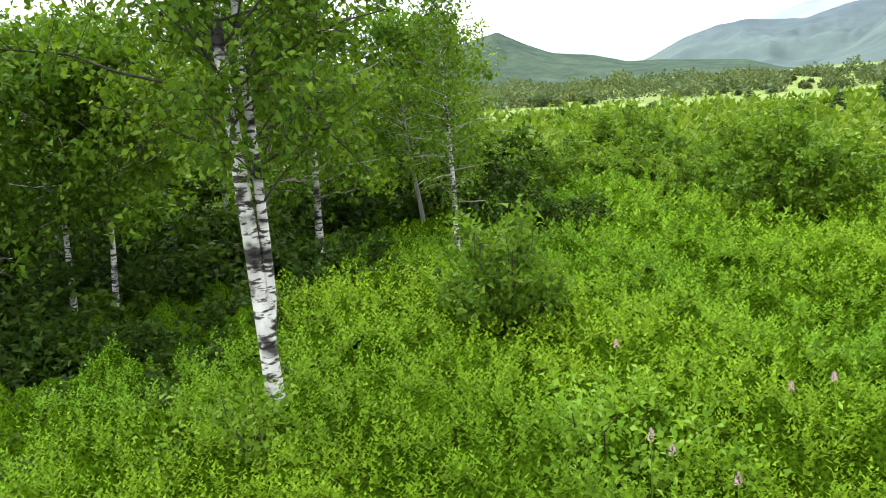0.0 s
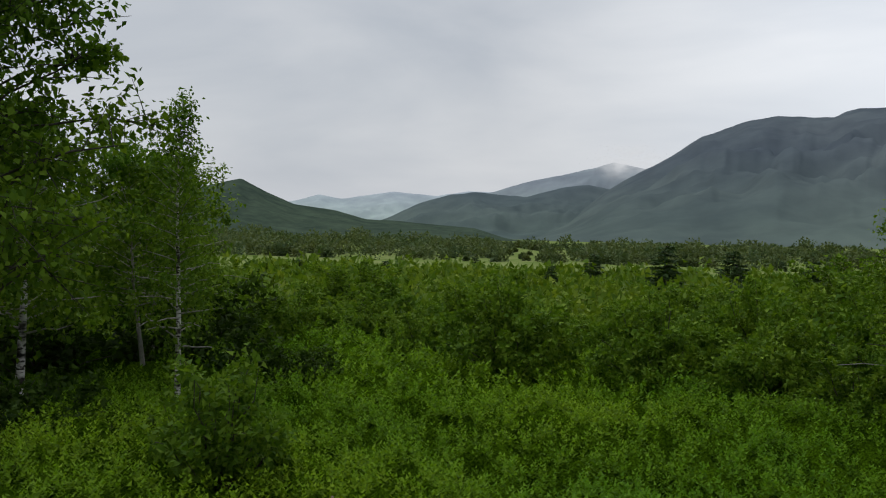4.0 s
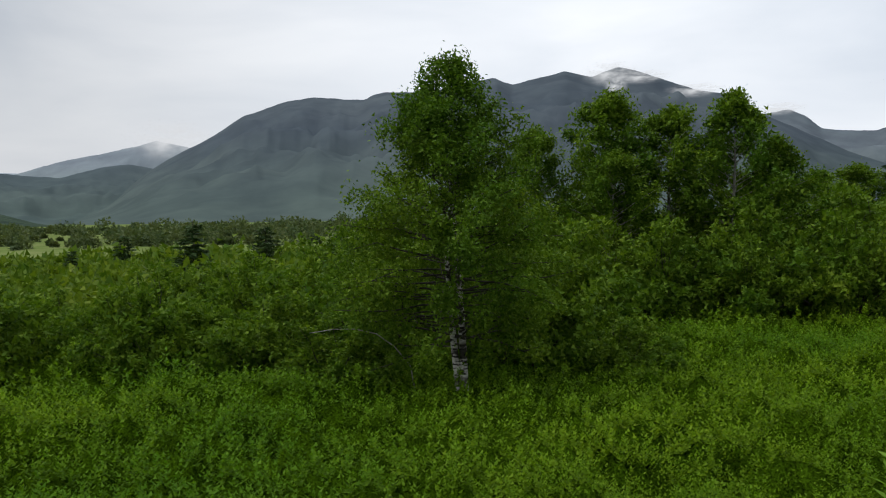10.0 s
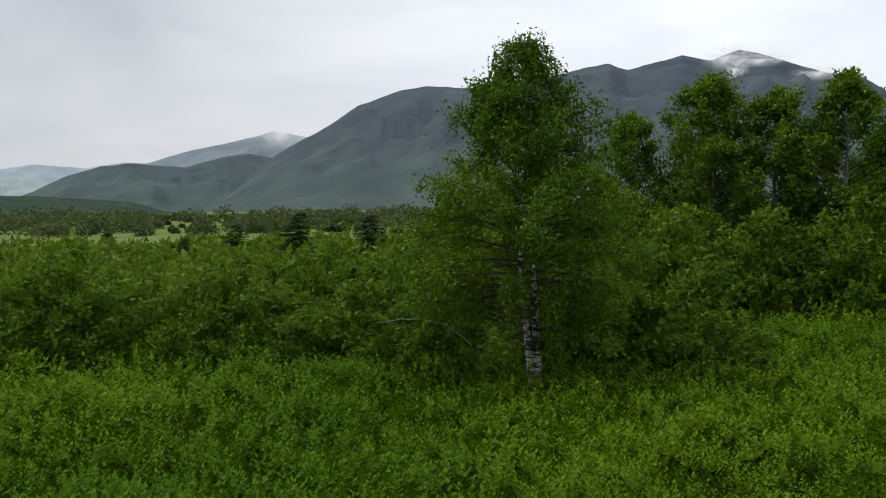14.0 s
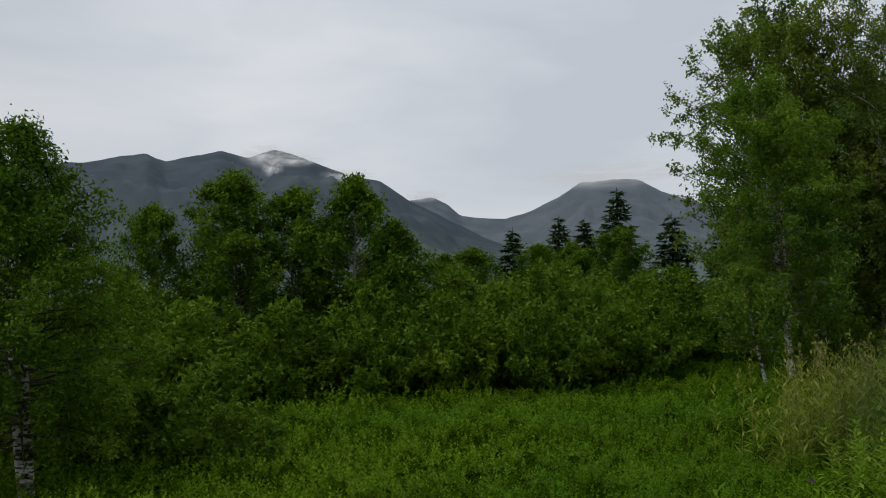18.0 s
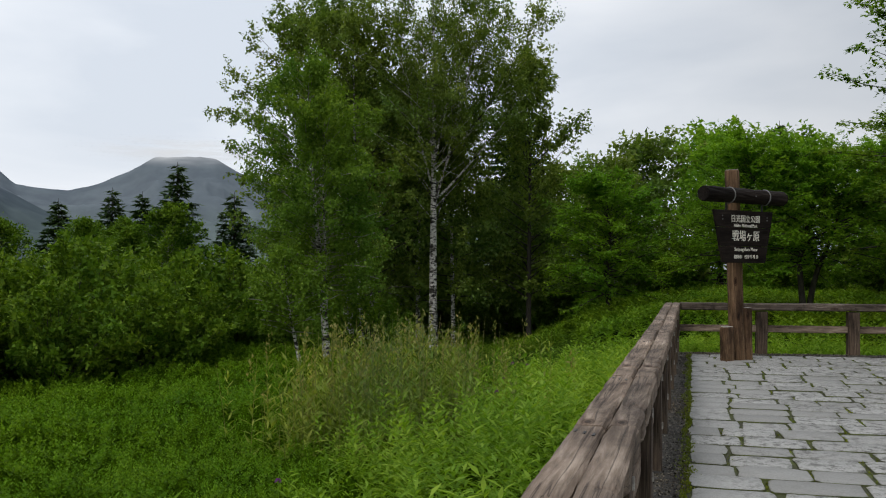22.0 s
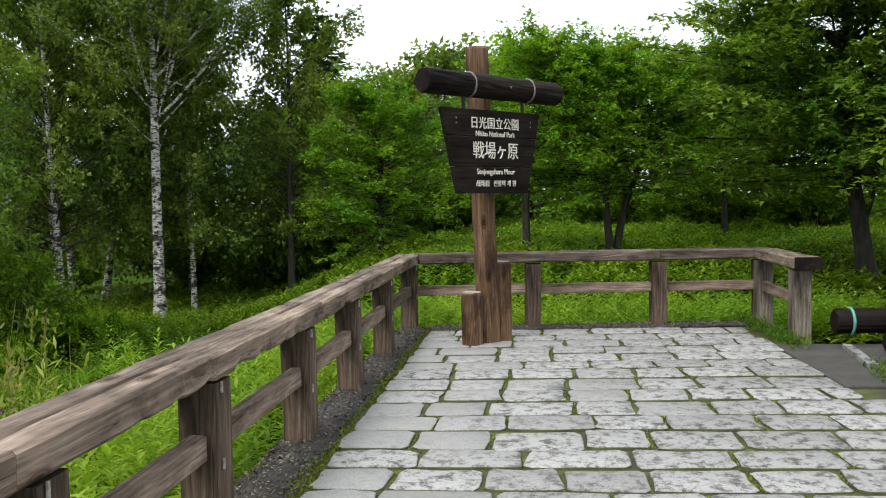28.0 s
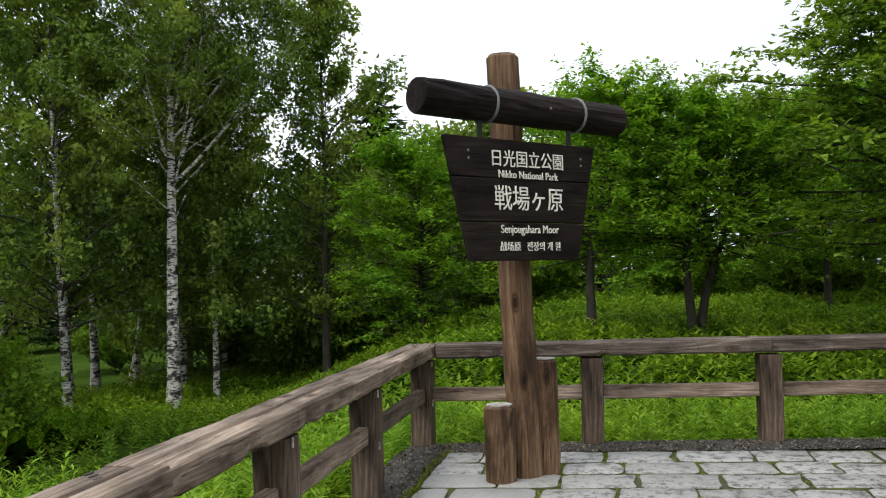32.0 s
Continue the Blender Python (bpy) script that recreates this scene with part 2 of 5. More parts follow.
def weathered(name, dark, mid, pale, along, spec=0.2):
    """Weathered timber: long uneven grain, dark damp stains, pale worn patches, cracks and knots."""
    st = tuple(0.5 if i == along else 6.5 for i in range(3))
    m, n, l, b = material(name, 0.72, spec)
    grain = noise_tex(n, l, 1.5, st, 10, rough=0.62, twist=2.8)
    c = ramp(n, l, grain, [(0.25, dark), (0.5, mid), (0.78, pale)])
    fine = noise_tex(n, l, 5.0, tuple(0.5 if i == along else 12 for i in range(3)), 6, rough=0.6)
    c = mixed(n, l, "MULTIPLY", 1.0, c, ramp(n, l, fine, [(0.3, (0.86, 0.85, 0.84)), (0.7, (1.12, 1.12, 1.12))]))
    blotch = noise_tex(n, l, 1.6, tuple(0.9 if i == along else 2.6 for i in range(3)), 5, rough=0.62)
    c = mixed(n, l, "MULTIPLY", 1.0, c, ramp(n, l, blotch, [(0.36, (0.3, 0.27, 0.25)), (0.47, (0.8, 0.78, 0.76)), (0.62, (1.28, 1.27, 1.25))]))
    crack = noise_tex(n, l, 1.0, tuple(0.22 if i == along else 13 for i in range(3)), 3)
    c = mixed(n, l, "MULTIPLY", 1.0, c, ramp(n, l, crack, [(0.485, (1, 1, 1)), (0.494, (0.15, 0.13, 0.12)), (0.503, (1, 1, 1))]))
    oi = n.new("ShaderNodeObjectInfo")
    c = mixed(n, l, "MULTIPLY", 1.0, c, ramp(n, l, oi.outputs["Random"], [(0, (0.72, 0.71, 0.7)), (1, (1.18, 1.15, 1.12))]))
    knot = n.new("ShaderNodeTexVoronoi")
    knot.inputs["Scale"].default_value = 1.0
    kc = n.new("ShaderNodeTexCoord")
    km = n.new("ShaderNodeMapping")
    km.inputs["Scale"].default_value = tuple(2.0 if i == along else 5.5 for i in range(3))
    l.new(kc.outputs["Object"], km.inputs["Vector"])
    l.new(km.outputs["Vector"], knot.inputs["Vector"])
    c = mixed(n, l, "MULTIPLY", 1.0, c, ramp(n, l, knot.outputs["Distance"], [(0.07, (0.16, 0.12, 0.1)), (0.1, (0.62, 0.55, 0.5)), (0.13, (0.34, 0.28, 0.24)), (0.17, (0.85, 0.8, 0.76)), (0.22, (1, 1, 1))]))
    l.new(c, b.inputs["Base Color"])
    bump(n, l, b, grain, 0.8, 0.01)
    return m


WOOD_RAIL = weathered("weathered_rail_timber", (0.046, 0.033, 0.024), (0.178, 0.138, 0.107), (0.38, 0.32, 0.265), 0)
WOOD_POST = weathered("weathered_post_timber", (0.017, 0.011, 0.008), (0.085, 0.062, 0.045), (0.21, 0.168, 0.13), 2)
WOOD_PALE = weathered("bleached_post_timber", (0.05, 0.042, 0.034), (0.2, 0.175, 0.145), (0.4, 0.37, 0.32), 2)
WOOD_DARK = weathered("darker_rail_timber", (0.018, 0.013, 0.01), (0.08, 0.064, 0.052), (0.2, 0.175, 0.15), 0)
WOOD_LOG = weathered("varnished_log", (0.036, 0.02, 0.011), (0.15, 0.09, 0.05), (0.31, 0.22, 0.135), 2)
WOOD_BLACK = weathered("dark_stained_timber", (0.005, 0.0038, 0.0034), (0.012, 0.009, 0.0075), (0.026, 0.02, 0.017), 0, 0.1)
WOOD_END = simple("bleached_log_end", [(0.3, (0.2, 0.18, 0.155)), (0.7, (0.4, 0.38, 0.34))], 12)
METAL = simple("dull_steel", [(0.3, (0.1, 0.098, 0.095)), (0.7, (0.18, 0.178, 0.172))], 20, rough=0.5, spec=0.4)
IRON = simple("black_iron", [(0.3, (0.012, 0.012, 0.012)), (0.7, (0.03, 0.03, 0.03))], 20, rough=0.5)
PAINT = simple("cream_lettering", [(0.3, (0.62, 0.58, 0.48)), (0.7, (0.82, 0.79, 0.7))], 30, relief=0)
TAPE = simple("green_tape", [(0.3, (0.10, 0.33, 0.24)), (0.7, (0.15, 0.42, 0.31))], 12, relief=0, rough=0.4)
CONCRETE = simple("dark_concrete", [(0.3, (0.036, 0.033, 0.029)), (0.7, (0.075, 0.07, 0.062))], 3, fine=14)
GRAVEL = simple("dark_gravel", [(0.3, (0.026, 0.023, 0.02)), (0.7, (0.07, 0.062, 0.054))], 9, fine=9, relief=0.9, depth=0.02)
GRAIN = leaf_material("gravel_grains", (0.024, 0.021, 0.019), (0.062, 0.056, 0.05), (0.24, 0.225, 0.205), 0.0)
MOSS = simple("moss_joint", [(0.3, (0.035, 0.032, 0.025)), (0.5, (0.055, 0.062, 0.02)), (0.72, (0.1, 0.125, 0.025))], 3.0, fine=18, relief=0.9, depth=0.012)


def stone_material():
    m, n, l, b = material("paving_stone", 0.68, 0.4)
    oi = n.new("ShaderNodeObjectInfo")
    own = ramp(n, l, oi.outputs["Random"], [(0.0, (0.215, 0.211, 0.2)), (0.5, (0.265, 0.261, 0.249)), (1.0, (0.315, 0.311, 0.298))])
    co = n.new("ShaderNodeTexCoord")
    geo = n.new("ShaderNodeNewGeometry")
    def field(scale, detail, rough):
        t = n.new("ShaderNodeTexNoise")
        t.inputs["Scale"].default_value, t.inputs["Detail"].default_value, t.inputs["Roughness"].default_value = scale, detail, rough
        l.new(geo.outputs["Position"], t.inputs["Vector"])
        return t.outputs["Fac"]
    lichen = ramp(n, l, field(10.0, 9, 0.78), [(0.41, (0.24, 0.235, 0.225)), (0.46, (0.6, 0.59, 0.57)), (0.51, (1.05, 1.05, 1.04))])
    sep = n.new("ShaderNodeSeparateXYZ")
    l.new(geo.outputs["Position"], sep.inputs["Vector"])
    away = n.new("ShaderNodeMapRange")
    away.inputs["From Min"].default_value, away.inputs["From Max"].default_value = -0.5, -5.0
    away.inputs["To Min"].default_value, away.inputs["To Max"].default_value = -0.08, 0.46
    l.new(sep.outputs["Y"], away.inputs["Value"])
    total = n.new("ShaderNodeMath")
    l.new(field(0.75, 4, 0.6), total.inputs[0])
    l.new(away.outputs["Result"], total.inputs[1])
    each = n.new("ShaderNodeMath")
    each.operation = "MULTIPLY_ADD"
    l.new(oi.outputs["Random"], each.inputs[0])
    each.inputs[1].default_value, each.inputs[2].default_value = 0.34, -0.17
    both = n.new("ShaderNodeMath")
    l.new(total.outputs["Value"], both.inputs[0])
    l.new(each.outputs["Value"], both.inputs[1])
    large = ramp(n, l, both.outputs["Value"], [(0.36, (0.12, 0.12, 0.12)), (0.6, (1, 1, 1))])
    worn = mixed(n, l, "MIX", large, (1.06, 1.06, 1.05), lichen)
    fine = ramp(n, l, field(55, 4, 0.6), [(0.3, (0.8, 0.8, 0.8)), (0.7, (1.15, 1.15, 1.15))])
    c = mixed(n, l, "MULTIPLY", 1.0, mixed(n, l, "MULTIPLY", 1.0, own, worn), fine)
    l.new(c, b.inputs["Base Color"])
    bump(n, l, b, field(24, 8, 0.7), 0.5, 0.012)
    return m


STONE = stone_material()


def ground_material():
    m, n, l, b = material("meadow_ground", 1.0, 0.0)
    geo = n.new("ShaderNodeNewGeometry")
    sep = n.new("ShaderNodeSeparateXYZ")
    l.new(geo.outputs["Position"], sep.inputs["Vector"])
    t = n.new("ShaderNodeTexNoise")
    t.inputs["Scale"].default_value, t.inputs["Detail"].default_value = 0.35, 8
    l.new(geo.outputs["Position"], t.inputs["Vector"])
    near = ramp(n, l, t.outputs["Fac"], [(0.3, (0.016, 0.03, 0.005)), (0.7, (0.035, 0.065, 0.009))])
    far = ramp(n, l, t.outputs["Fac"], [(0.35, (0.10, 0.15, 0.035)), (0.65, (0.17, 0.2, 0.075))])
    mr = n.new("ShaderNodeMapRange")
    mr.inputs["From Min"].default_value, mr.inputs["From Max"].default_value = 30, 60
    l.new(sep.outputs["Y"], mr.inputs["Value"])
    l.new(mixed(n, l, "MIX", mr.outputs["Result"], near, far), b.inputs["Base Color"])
    return m


GROUND = ground_material()


def mountain_material(name, hazy_forest, hazy_rock, scale):
    m, n, l, b = material(name, 1.0, 0.0)
    a = noise_tex(n, l, scale, (1, 1, 1), 8)
    f = noise_tex(n, l, scale * 4.5, (1, 1, 0.6), 5)
    c = ramp(n, l, a, [(0.35, hazy_forest), (0.7, hazy_rock)])
    geo = n.new("ShaderNodeNewGeometry")
    sep = n.new("ShaderNodeSeparateXYZ")
    l.new(geo.outputs["Position"], sep.inputs["Vector"])
    zone = n.new("ShaderNodeMapRange")
    zone.inputs["From Min"].default_value, zone.inputs["From Max"].default_value = 20, 260
    l.new(sep.outputs["Z"], zone.inputs["Value"])
    c = mixed(n, l, "MULTIPLY", 1.0, c, ramp(n, l, zone.outputs["Result"], [(0.0, (1.04, 1.12, 0.9)), (1.0, (1, 1, 1))]))
    l.new(mixed(n, l, "MULTIPLY", 1.0, c, ramp(n, l, f, [(0.35, (0.86, 0.87, 0.88)), (0.65, (1.1, 1.11, 1.08))])), b.inputs["Base Color"])
    return m


# Farther ranges are painted paler and bluer: distance haze put into the slope colours.
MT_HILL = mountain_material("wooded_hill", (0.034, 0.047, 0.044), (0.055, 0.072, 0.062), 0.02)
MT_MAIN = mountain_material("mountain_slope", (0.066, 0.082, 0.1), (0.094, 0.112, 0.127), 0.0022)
MT_EAST = mountain_material("haze_painted_slope", (0.11, 0.13, 0.15), (0.13, 0.15, 0.17), 0.002)
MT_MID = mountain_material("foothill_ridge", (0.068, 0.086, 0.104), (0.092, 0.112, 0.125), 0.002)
MT_SUMMIT = mountain_material("haze_painted_summit", (0.19, 0.22, 0.25), (0.21, 0.24, 0.27), 0.002)
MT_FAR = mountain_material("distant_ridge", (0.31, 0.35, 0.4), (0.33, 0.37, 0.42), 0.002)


# ---- mesh helpers ----
def quick_mesh(name, verts, faces, mat, smooth=False, second=None, mask=None):
    """A mesh from numpy arrays; faces all have the same number of corners."""
    verts, faces = np.asarray(verts, dtype=np.float32), np.asarray(faces, dtype=np.int32)
    me = bpy.data.meshes.new(name)
    k = faces.shape[1]
    me.vertices.add(len(verts))
    me.vertices.foreach_set("co", verts.ravel())
    me.loops.add(faces.size)
    me.loops.foreach_set("vertex_index", faces.ravel())
    me.polygons.add(len(faces))
    me.polygons.foreach_set("loop_start", np.arange(0, faces.size, k, dtype=np.int32))
    if smooth:
        me.polygons.foreach_set("use_smooth", np.ones(len(faces), dtype=bool))
    me.materials.append(mat)
    if second:
        me.materials.append(second)
        me.polygons.foreach_set("material_index", np.asarray(mask, dtype=np.int32))
    me.update(calc_edges=True)
    return me


def child(name, me, parent, label=""):
    ob = new(name, me)
    ob.parent = parent
    return tagged(ob, label)


def part(name, bm, mat, parent, label=""):
    me = bpy.data.meshes.new(name)
    bm.to_mesh(me)
    bm.free()
    me.materials.append(mat)
    return child(name, me, parent, label)


def unit(v):
    return v / np.maximum(np.linalg.norm(v, axis=-1, keepdims=True), 1e-9)


def blade_mesh(name, pos, axis, normal, length, width, mat):
    """Many small pointed leaves seen from farther off, one triangle each."""
    axis = unit(axis)
    side = unit(np.cross(axis, normal))
    L, Wd = np.asarray(length)[:, None], np.asarray(width)[:, None]
    v = np.stack([pos + side * Wd * 0.55 + axis * L * 0.2, pos + axis * L * 1.1, pos - side * Wd * 0.55 + axis * L * 0.1], 1).reshape(-1, 3)
    return quick_mesh(name, v, np.arange(3 * len(pos)).reshape(-1, 3), mat)


def leaf_mesh(name, pos, axis, normal, length, width, mat, fold=0.25):
    """Many small folded leaves: base, two shoulders and a tip each."""
    axis = unit(axis)
    side = unit(np.cross(axis, normal))
    nrm = np.cross(side, axis)
    L, Wd = np.asarray(length)[:, None], np.asarray(width)[:, None]
    mid = pos + axis * L * 0.45
    v = np.stack([pos, mid + side * Wd / 2 + nrm * Wd * fold, pos + axis * L, mid - side * Wd / 2 + nrm * Wd * fold], 1).reshape(-1, 3)
    n = len(pos)
    return quick_mesh(name, v, np.arange(4 * n).reshape(n, 4), mat)


class Tubes:
    """Collects tapered tubes along polylines into one mesh."""

    def __init__(self):
        self.v, self.f, self.n = [], [], 0

    def add(self, pts, radii, sides=6, cap=True):
        pts = np.asarray(pts, dtype=float)
        t = unit(np.gradient(pts, axis=0))
        ref = np.array((0.0, 0.0, 1.0)) if abs(t[0][2]) < 0.9 else np.array((1.0, 0.0, 0.0))
        a = unit(np.cross(t, ref))
        b = np.cross(t, a)
        ang = np.linspace(0, 2 * np.pi, sides, endpoint=False)
        r = np.asarray(radii, dtype=float)[:, None, None]
        ring = pts[:, None, :] + r * (np.cos(ang)[None, :, None] * a[:, None, :] + np.sin(ang)[None, :, None] * b[:, None, :])
        k = len(pts)
        self.v.append(ring.reshape(-1, 3))
        i, j = np.meshgrid(np.arange(k - 1), np.arange(sides), indexing="ij")
        j2 = (j + 1) % sides
        self.f.append((self.n + np.stack([i * sides + j, i * sides + j2, (i + 1) * sides + j2, (i + 1) * sides + j], -1)).reshape(-1, 4))
        self.n += k * sides

    def mesh(self, name, mat):
        return quick_mesh(name, np.concatenate(self.v), np.concatenate(self.f), mat, True)


def box_bm(sx, sy, sz, bevel=0.0, centre=(0, 0, 0), segs=1):
    bm = bmesh.new()
    bmesh.ops.create_cube(bm, size=1.0, matrix=Matrix.Translation(centre) @ Matrix.Diagonal((sx, sy, sz, 1)))
    if bevel:
        bmesh.ops.bevel(bm, geom=bm.edges[:], offset=bevel, segments=segs, affect="EDGES")
    return bm


def timber_bm(length, sy, sz, rng, bevel=0.012, steps=14, wear=0.006):
    """A sawn beam along local x with worn, slightly uneven arrises."""
    bm = bmesh.new()
    prof = []
    for cy, cz in ((1, 1), (-1, 1), (-1, -1), (1, -1)):
        for k in (0, 1):
            dy, dz = (bevel, 0) if (k == 1) == (cy * cz > 0) else (0, bevel)
            prof.append((cy * (sy / 2 - dy), cz * (sz / 2 - dz)))
    rings = []
    gouges = [(rng.uniform(-length / 2, length / 2), rng.uniform(0.03, 0.11), rng.uniform(0.4, 1.0) * wear * 4, int(rng.choice((1, 2, 2)))) for _ in range(int(length * 3.4 * (wear > 0.0044)))]
    ph = rng.uniform(0, 6.28, (8, 3))
    fr = rng.uniform(0.7, 1.4, (8, 3)) * np.array((2.2, 6.5, 17.0))
    for i in range(steps + 1):
        x = -length / 2 + length * i / steps
        ring = []
        for k, (py, pz) in enumerate(prof):
            j = wear * float(np.sin(fr[k] * x + ph[k]) @ np.array((0.5, 0.35, 0.3))) + rng.normal(0, 0.0006)
            chip = max(0.0, wear * 1.6 * math.sin(fr[k][1] * 0.6 * x + ph[k][2]) - wear * 0.6) if k < 4 else 0.0
            chip += sum(d * math.exp(-((x - x0) / (w if x < x0 else w * 0.4)) ** 2) for x0, w, d, corner in gouges if corner == k // 2)
            ring.append(bm.verts.new((x, py - math.copysign(chip, py) + j * 0.5, pz - math.copysign(chip * 0.6, pz) + j * 0.4)))
        rings.append(ring)
    for a, b in zip(rings, rings[1:]):
        for k in range(8):
            bm.faces.new((a[k], a[(k + 1) % 8], b[(k + 1) % 8], b[k]))
    bm.faces.new(rings[0][::-1])
    bm.faces.new(rings[-1])
    bmesh.ops.recalc_face_normals(bm, faces=bm.faces)
    return bm


def log_bm(length, radius, rng, sides=18, steps=8, bevel=0.012, taper=0.0, wear=0.004):
    """A round log along local z, from 0 to its length, with eased ends."""
    bm = bmesh.new()
    zs = [0, bevel] + [bevel + (length - 2 * bevel) * i / steps for i in range(1, steps)] + [length - bevel, length]
    rings = []
    for i, z in enumerate(zs):
        r = radius * (1 - taper * z / length) - (bevel if i in (0, len(zs) - 1) else 0)
        rings.append([bm.verts.new(((r + rng.normal(0, wear)) * math.cos(a), (r + rng.normal(0, wear)) * math.sin(a), z)) for a in np.linspace(0, 2 * np.pi, sides, endpoint=False)])
    for a, b in zip(rings, rings[1:]):
        for k in range(sides):
            bm.faces.new((a[k], a[(k + 1) % sides], b[(k + 1) % sides], b[k]))
    bm.faces.new(rings[0][::-1])
    bm.faces.new(rings[-1])
    return bm


def smooth01(x, a, b):
    t = np.clip((x - a) / (b - a), 0, 1)
    return t * t * (3 - 2 * t)


def ground_z(x, y):
    """Height of the meadow: a metre below the terrace, rising behind its far end, rolling gently."""
    x, y = np.asarray(x, dtype=float), np.asarray(y, dtype=float)
    z = -1.0 + 1.18 * smooth01(x, 1.5, 9) * smooth01(-y, -6.5, -0.5) + 0.5 * smooth01(x, 9, 24) * smooth01(-y, -10, 0)
    z = z + 0.06 * np.sin(x * 0.7 + 1.3) * np.cos(y * 0.6) + 0.04 * np.sin(x * 1.9 + y * 1.3)
    z = z - 0.35 * smooth01(x, 5, 8.5) * smooth01(y, 2.5, 5.5)
    return z + 0.4 * smooth01(-y, -2.2, -0.2) * (1 - smooth01(x, 1.8, 4.5))


# ---- ground, plain and mountains ----
def build_ground():
    def axis(lo, hi, step, far):
        a = np.arange(lo, hi + step, step)
        grow = [hi + step * 1.5 ** k for k in range(1, 40) if step * 1.5 ** k < far]
        back = [lo - step * 1.5 ** k for k in range(1, 40) if step * 1.5 ** k < far]
        return np.array(back[::-1] + list(a) + grow)
    xs, ys = axis(-34, 26, 0.5, 4700), axis(-12, 30, 0.5, 4700)
    X, Y = np.meshgrid(xs, ys, indexing="ij")
    Z = ground_z(X, Y)
    v = np.stack([X, Y, Z], -1).reshape(-1, 3)
    i, j = np.meshgrid(np.arange(len(xs) - 1), np.arange(len(ys) - 1), indexing="ij")
    k = len(ys)
    f = np.stack([i * k + j, (i + 1) * k + j, (i + 1) * k + j + 1, i * k + j + 1], -1).reshape(-1, 4)
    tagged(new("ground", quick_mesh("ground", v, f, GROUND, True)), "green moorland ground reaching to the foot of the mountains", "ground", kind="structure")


build_ground()
STAND = np.array((-19.3, 0.0, 1.55))


def ridge(name, summits, dist, depth, rough, mat, label, seed):
    """A mountain range in the round: summits are (bearing in degrees from north, height in degrees seen from the terrace)."""
    az = np.arange(summits[0][0], summits[-1][0], 0.12)
    el = np.interp(az, [s[0] for s in summits], [s[1] for s in summits])
    el = np.convolve(np.pad(el, 1, mode="edge"), np.ones(3) / 3, mode="valid")
    rows = np.linspace(-1, 0.5, 46)
    off = Vector((seed * 17.3, seed * 5.1, 0))
    v = np.zeros((len(az), len(rows), 3))
    for i, a in enumerate(az):
        sa, ca = math.sin(radians(a)), math.cos(radians(a))
        top = dist * math.tan(radians(el[i]))
        for j, r in enumerate(rows):
            d = dist + r * depth
            fall = (1 - abs(r)) ** 1.15 if r < 0 else 1 - 1.4 * r
            x, y = STAND[0] + sa * d, STAND[1] + ca * d
            spur = noise.fractal(Vector((a * 4200 / dist * 0.3 + r * 1.1 + 1.5 * noise.noise(Vector((a * 0.3, r * 2, seed))), r * 1.2, seed * 9.1)), 1.0, 2.0, 2)
            fine = noise.fractal(Vector((x, y, 3)) * (14 / depth) + off, 0.8, 2.0, 3)
            env = min(1.0, abs(r) * 3.0) * max(0.0, min(1.0, (1 + r) * 3 if r < 0 else 1))
            crest = noise.ridged_multi_fractal(Vector((x, y, seed * 31.0)) * (4.2 / depth), 1.0, 2.1, 4, 1.0, 2.0)
            z = top * fall * (1 + 0.1 * env * rough * (min(spur, 0.3) - 0.12)) + top * 0.2 * (crest - 1.1) * rough * env + top * 0.012 * fine * rough
            v[i, j] = (x, y, z - 0.5 if r > -0.98 else -6)
    n1, n2 = len(az), len(rows)
    i, j = np.meshgrid(np.arange(n1 - 1), np.arange(n2 - 1), indexing="ij")
    f = np.stack([i * n2 + j, (i + 1) * n2 + j, (i + 1) * n2 + j + 1, i * n2 + j + 1], -1).reshape(-1, 4)
    tagged(new(name, quick_mesh(name, v.reshape(-1, 3), f, mat, True)), label, "mountain", kind="structure")


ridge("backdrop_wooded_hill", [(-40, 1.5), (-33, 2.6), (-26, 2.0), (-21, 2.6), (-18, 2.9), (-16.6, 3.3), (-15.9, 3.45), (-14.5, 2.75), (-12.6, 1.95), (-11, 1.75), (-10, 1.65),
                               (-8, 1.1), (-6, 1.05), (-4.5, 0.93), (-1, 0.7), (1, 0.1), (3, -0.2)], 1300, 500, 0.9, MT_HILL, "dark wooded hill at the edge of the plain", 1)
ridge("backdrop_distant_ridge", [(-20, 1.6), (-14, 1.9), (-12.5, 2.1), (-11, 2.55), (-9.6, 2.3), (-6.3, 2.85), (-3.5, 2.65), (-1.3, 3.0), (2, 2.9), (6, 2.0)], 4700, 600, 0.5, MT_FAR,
      "pale distant ridge, haze painted into its colour", 2)
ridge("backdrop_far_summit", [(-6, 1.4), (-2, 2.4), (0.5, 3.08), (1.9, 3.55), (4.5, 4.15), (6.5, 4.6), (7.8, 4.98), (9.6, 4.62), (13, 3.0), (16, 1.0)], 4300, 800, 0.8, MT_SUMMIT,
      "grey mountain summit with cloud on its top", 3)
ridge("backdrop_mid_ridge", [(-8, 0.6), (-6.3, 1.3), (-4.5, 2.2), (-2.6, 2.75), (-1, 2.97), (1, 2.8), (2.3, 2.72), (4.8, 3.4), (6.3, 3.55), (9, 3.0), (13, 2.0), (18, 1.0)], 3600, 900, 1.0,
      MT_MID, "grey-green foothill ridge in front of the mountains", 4)
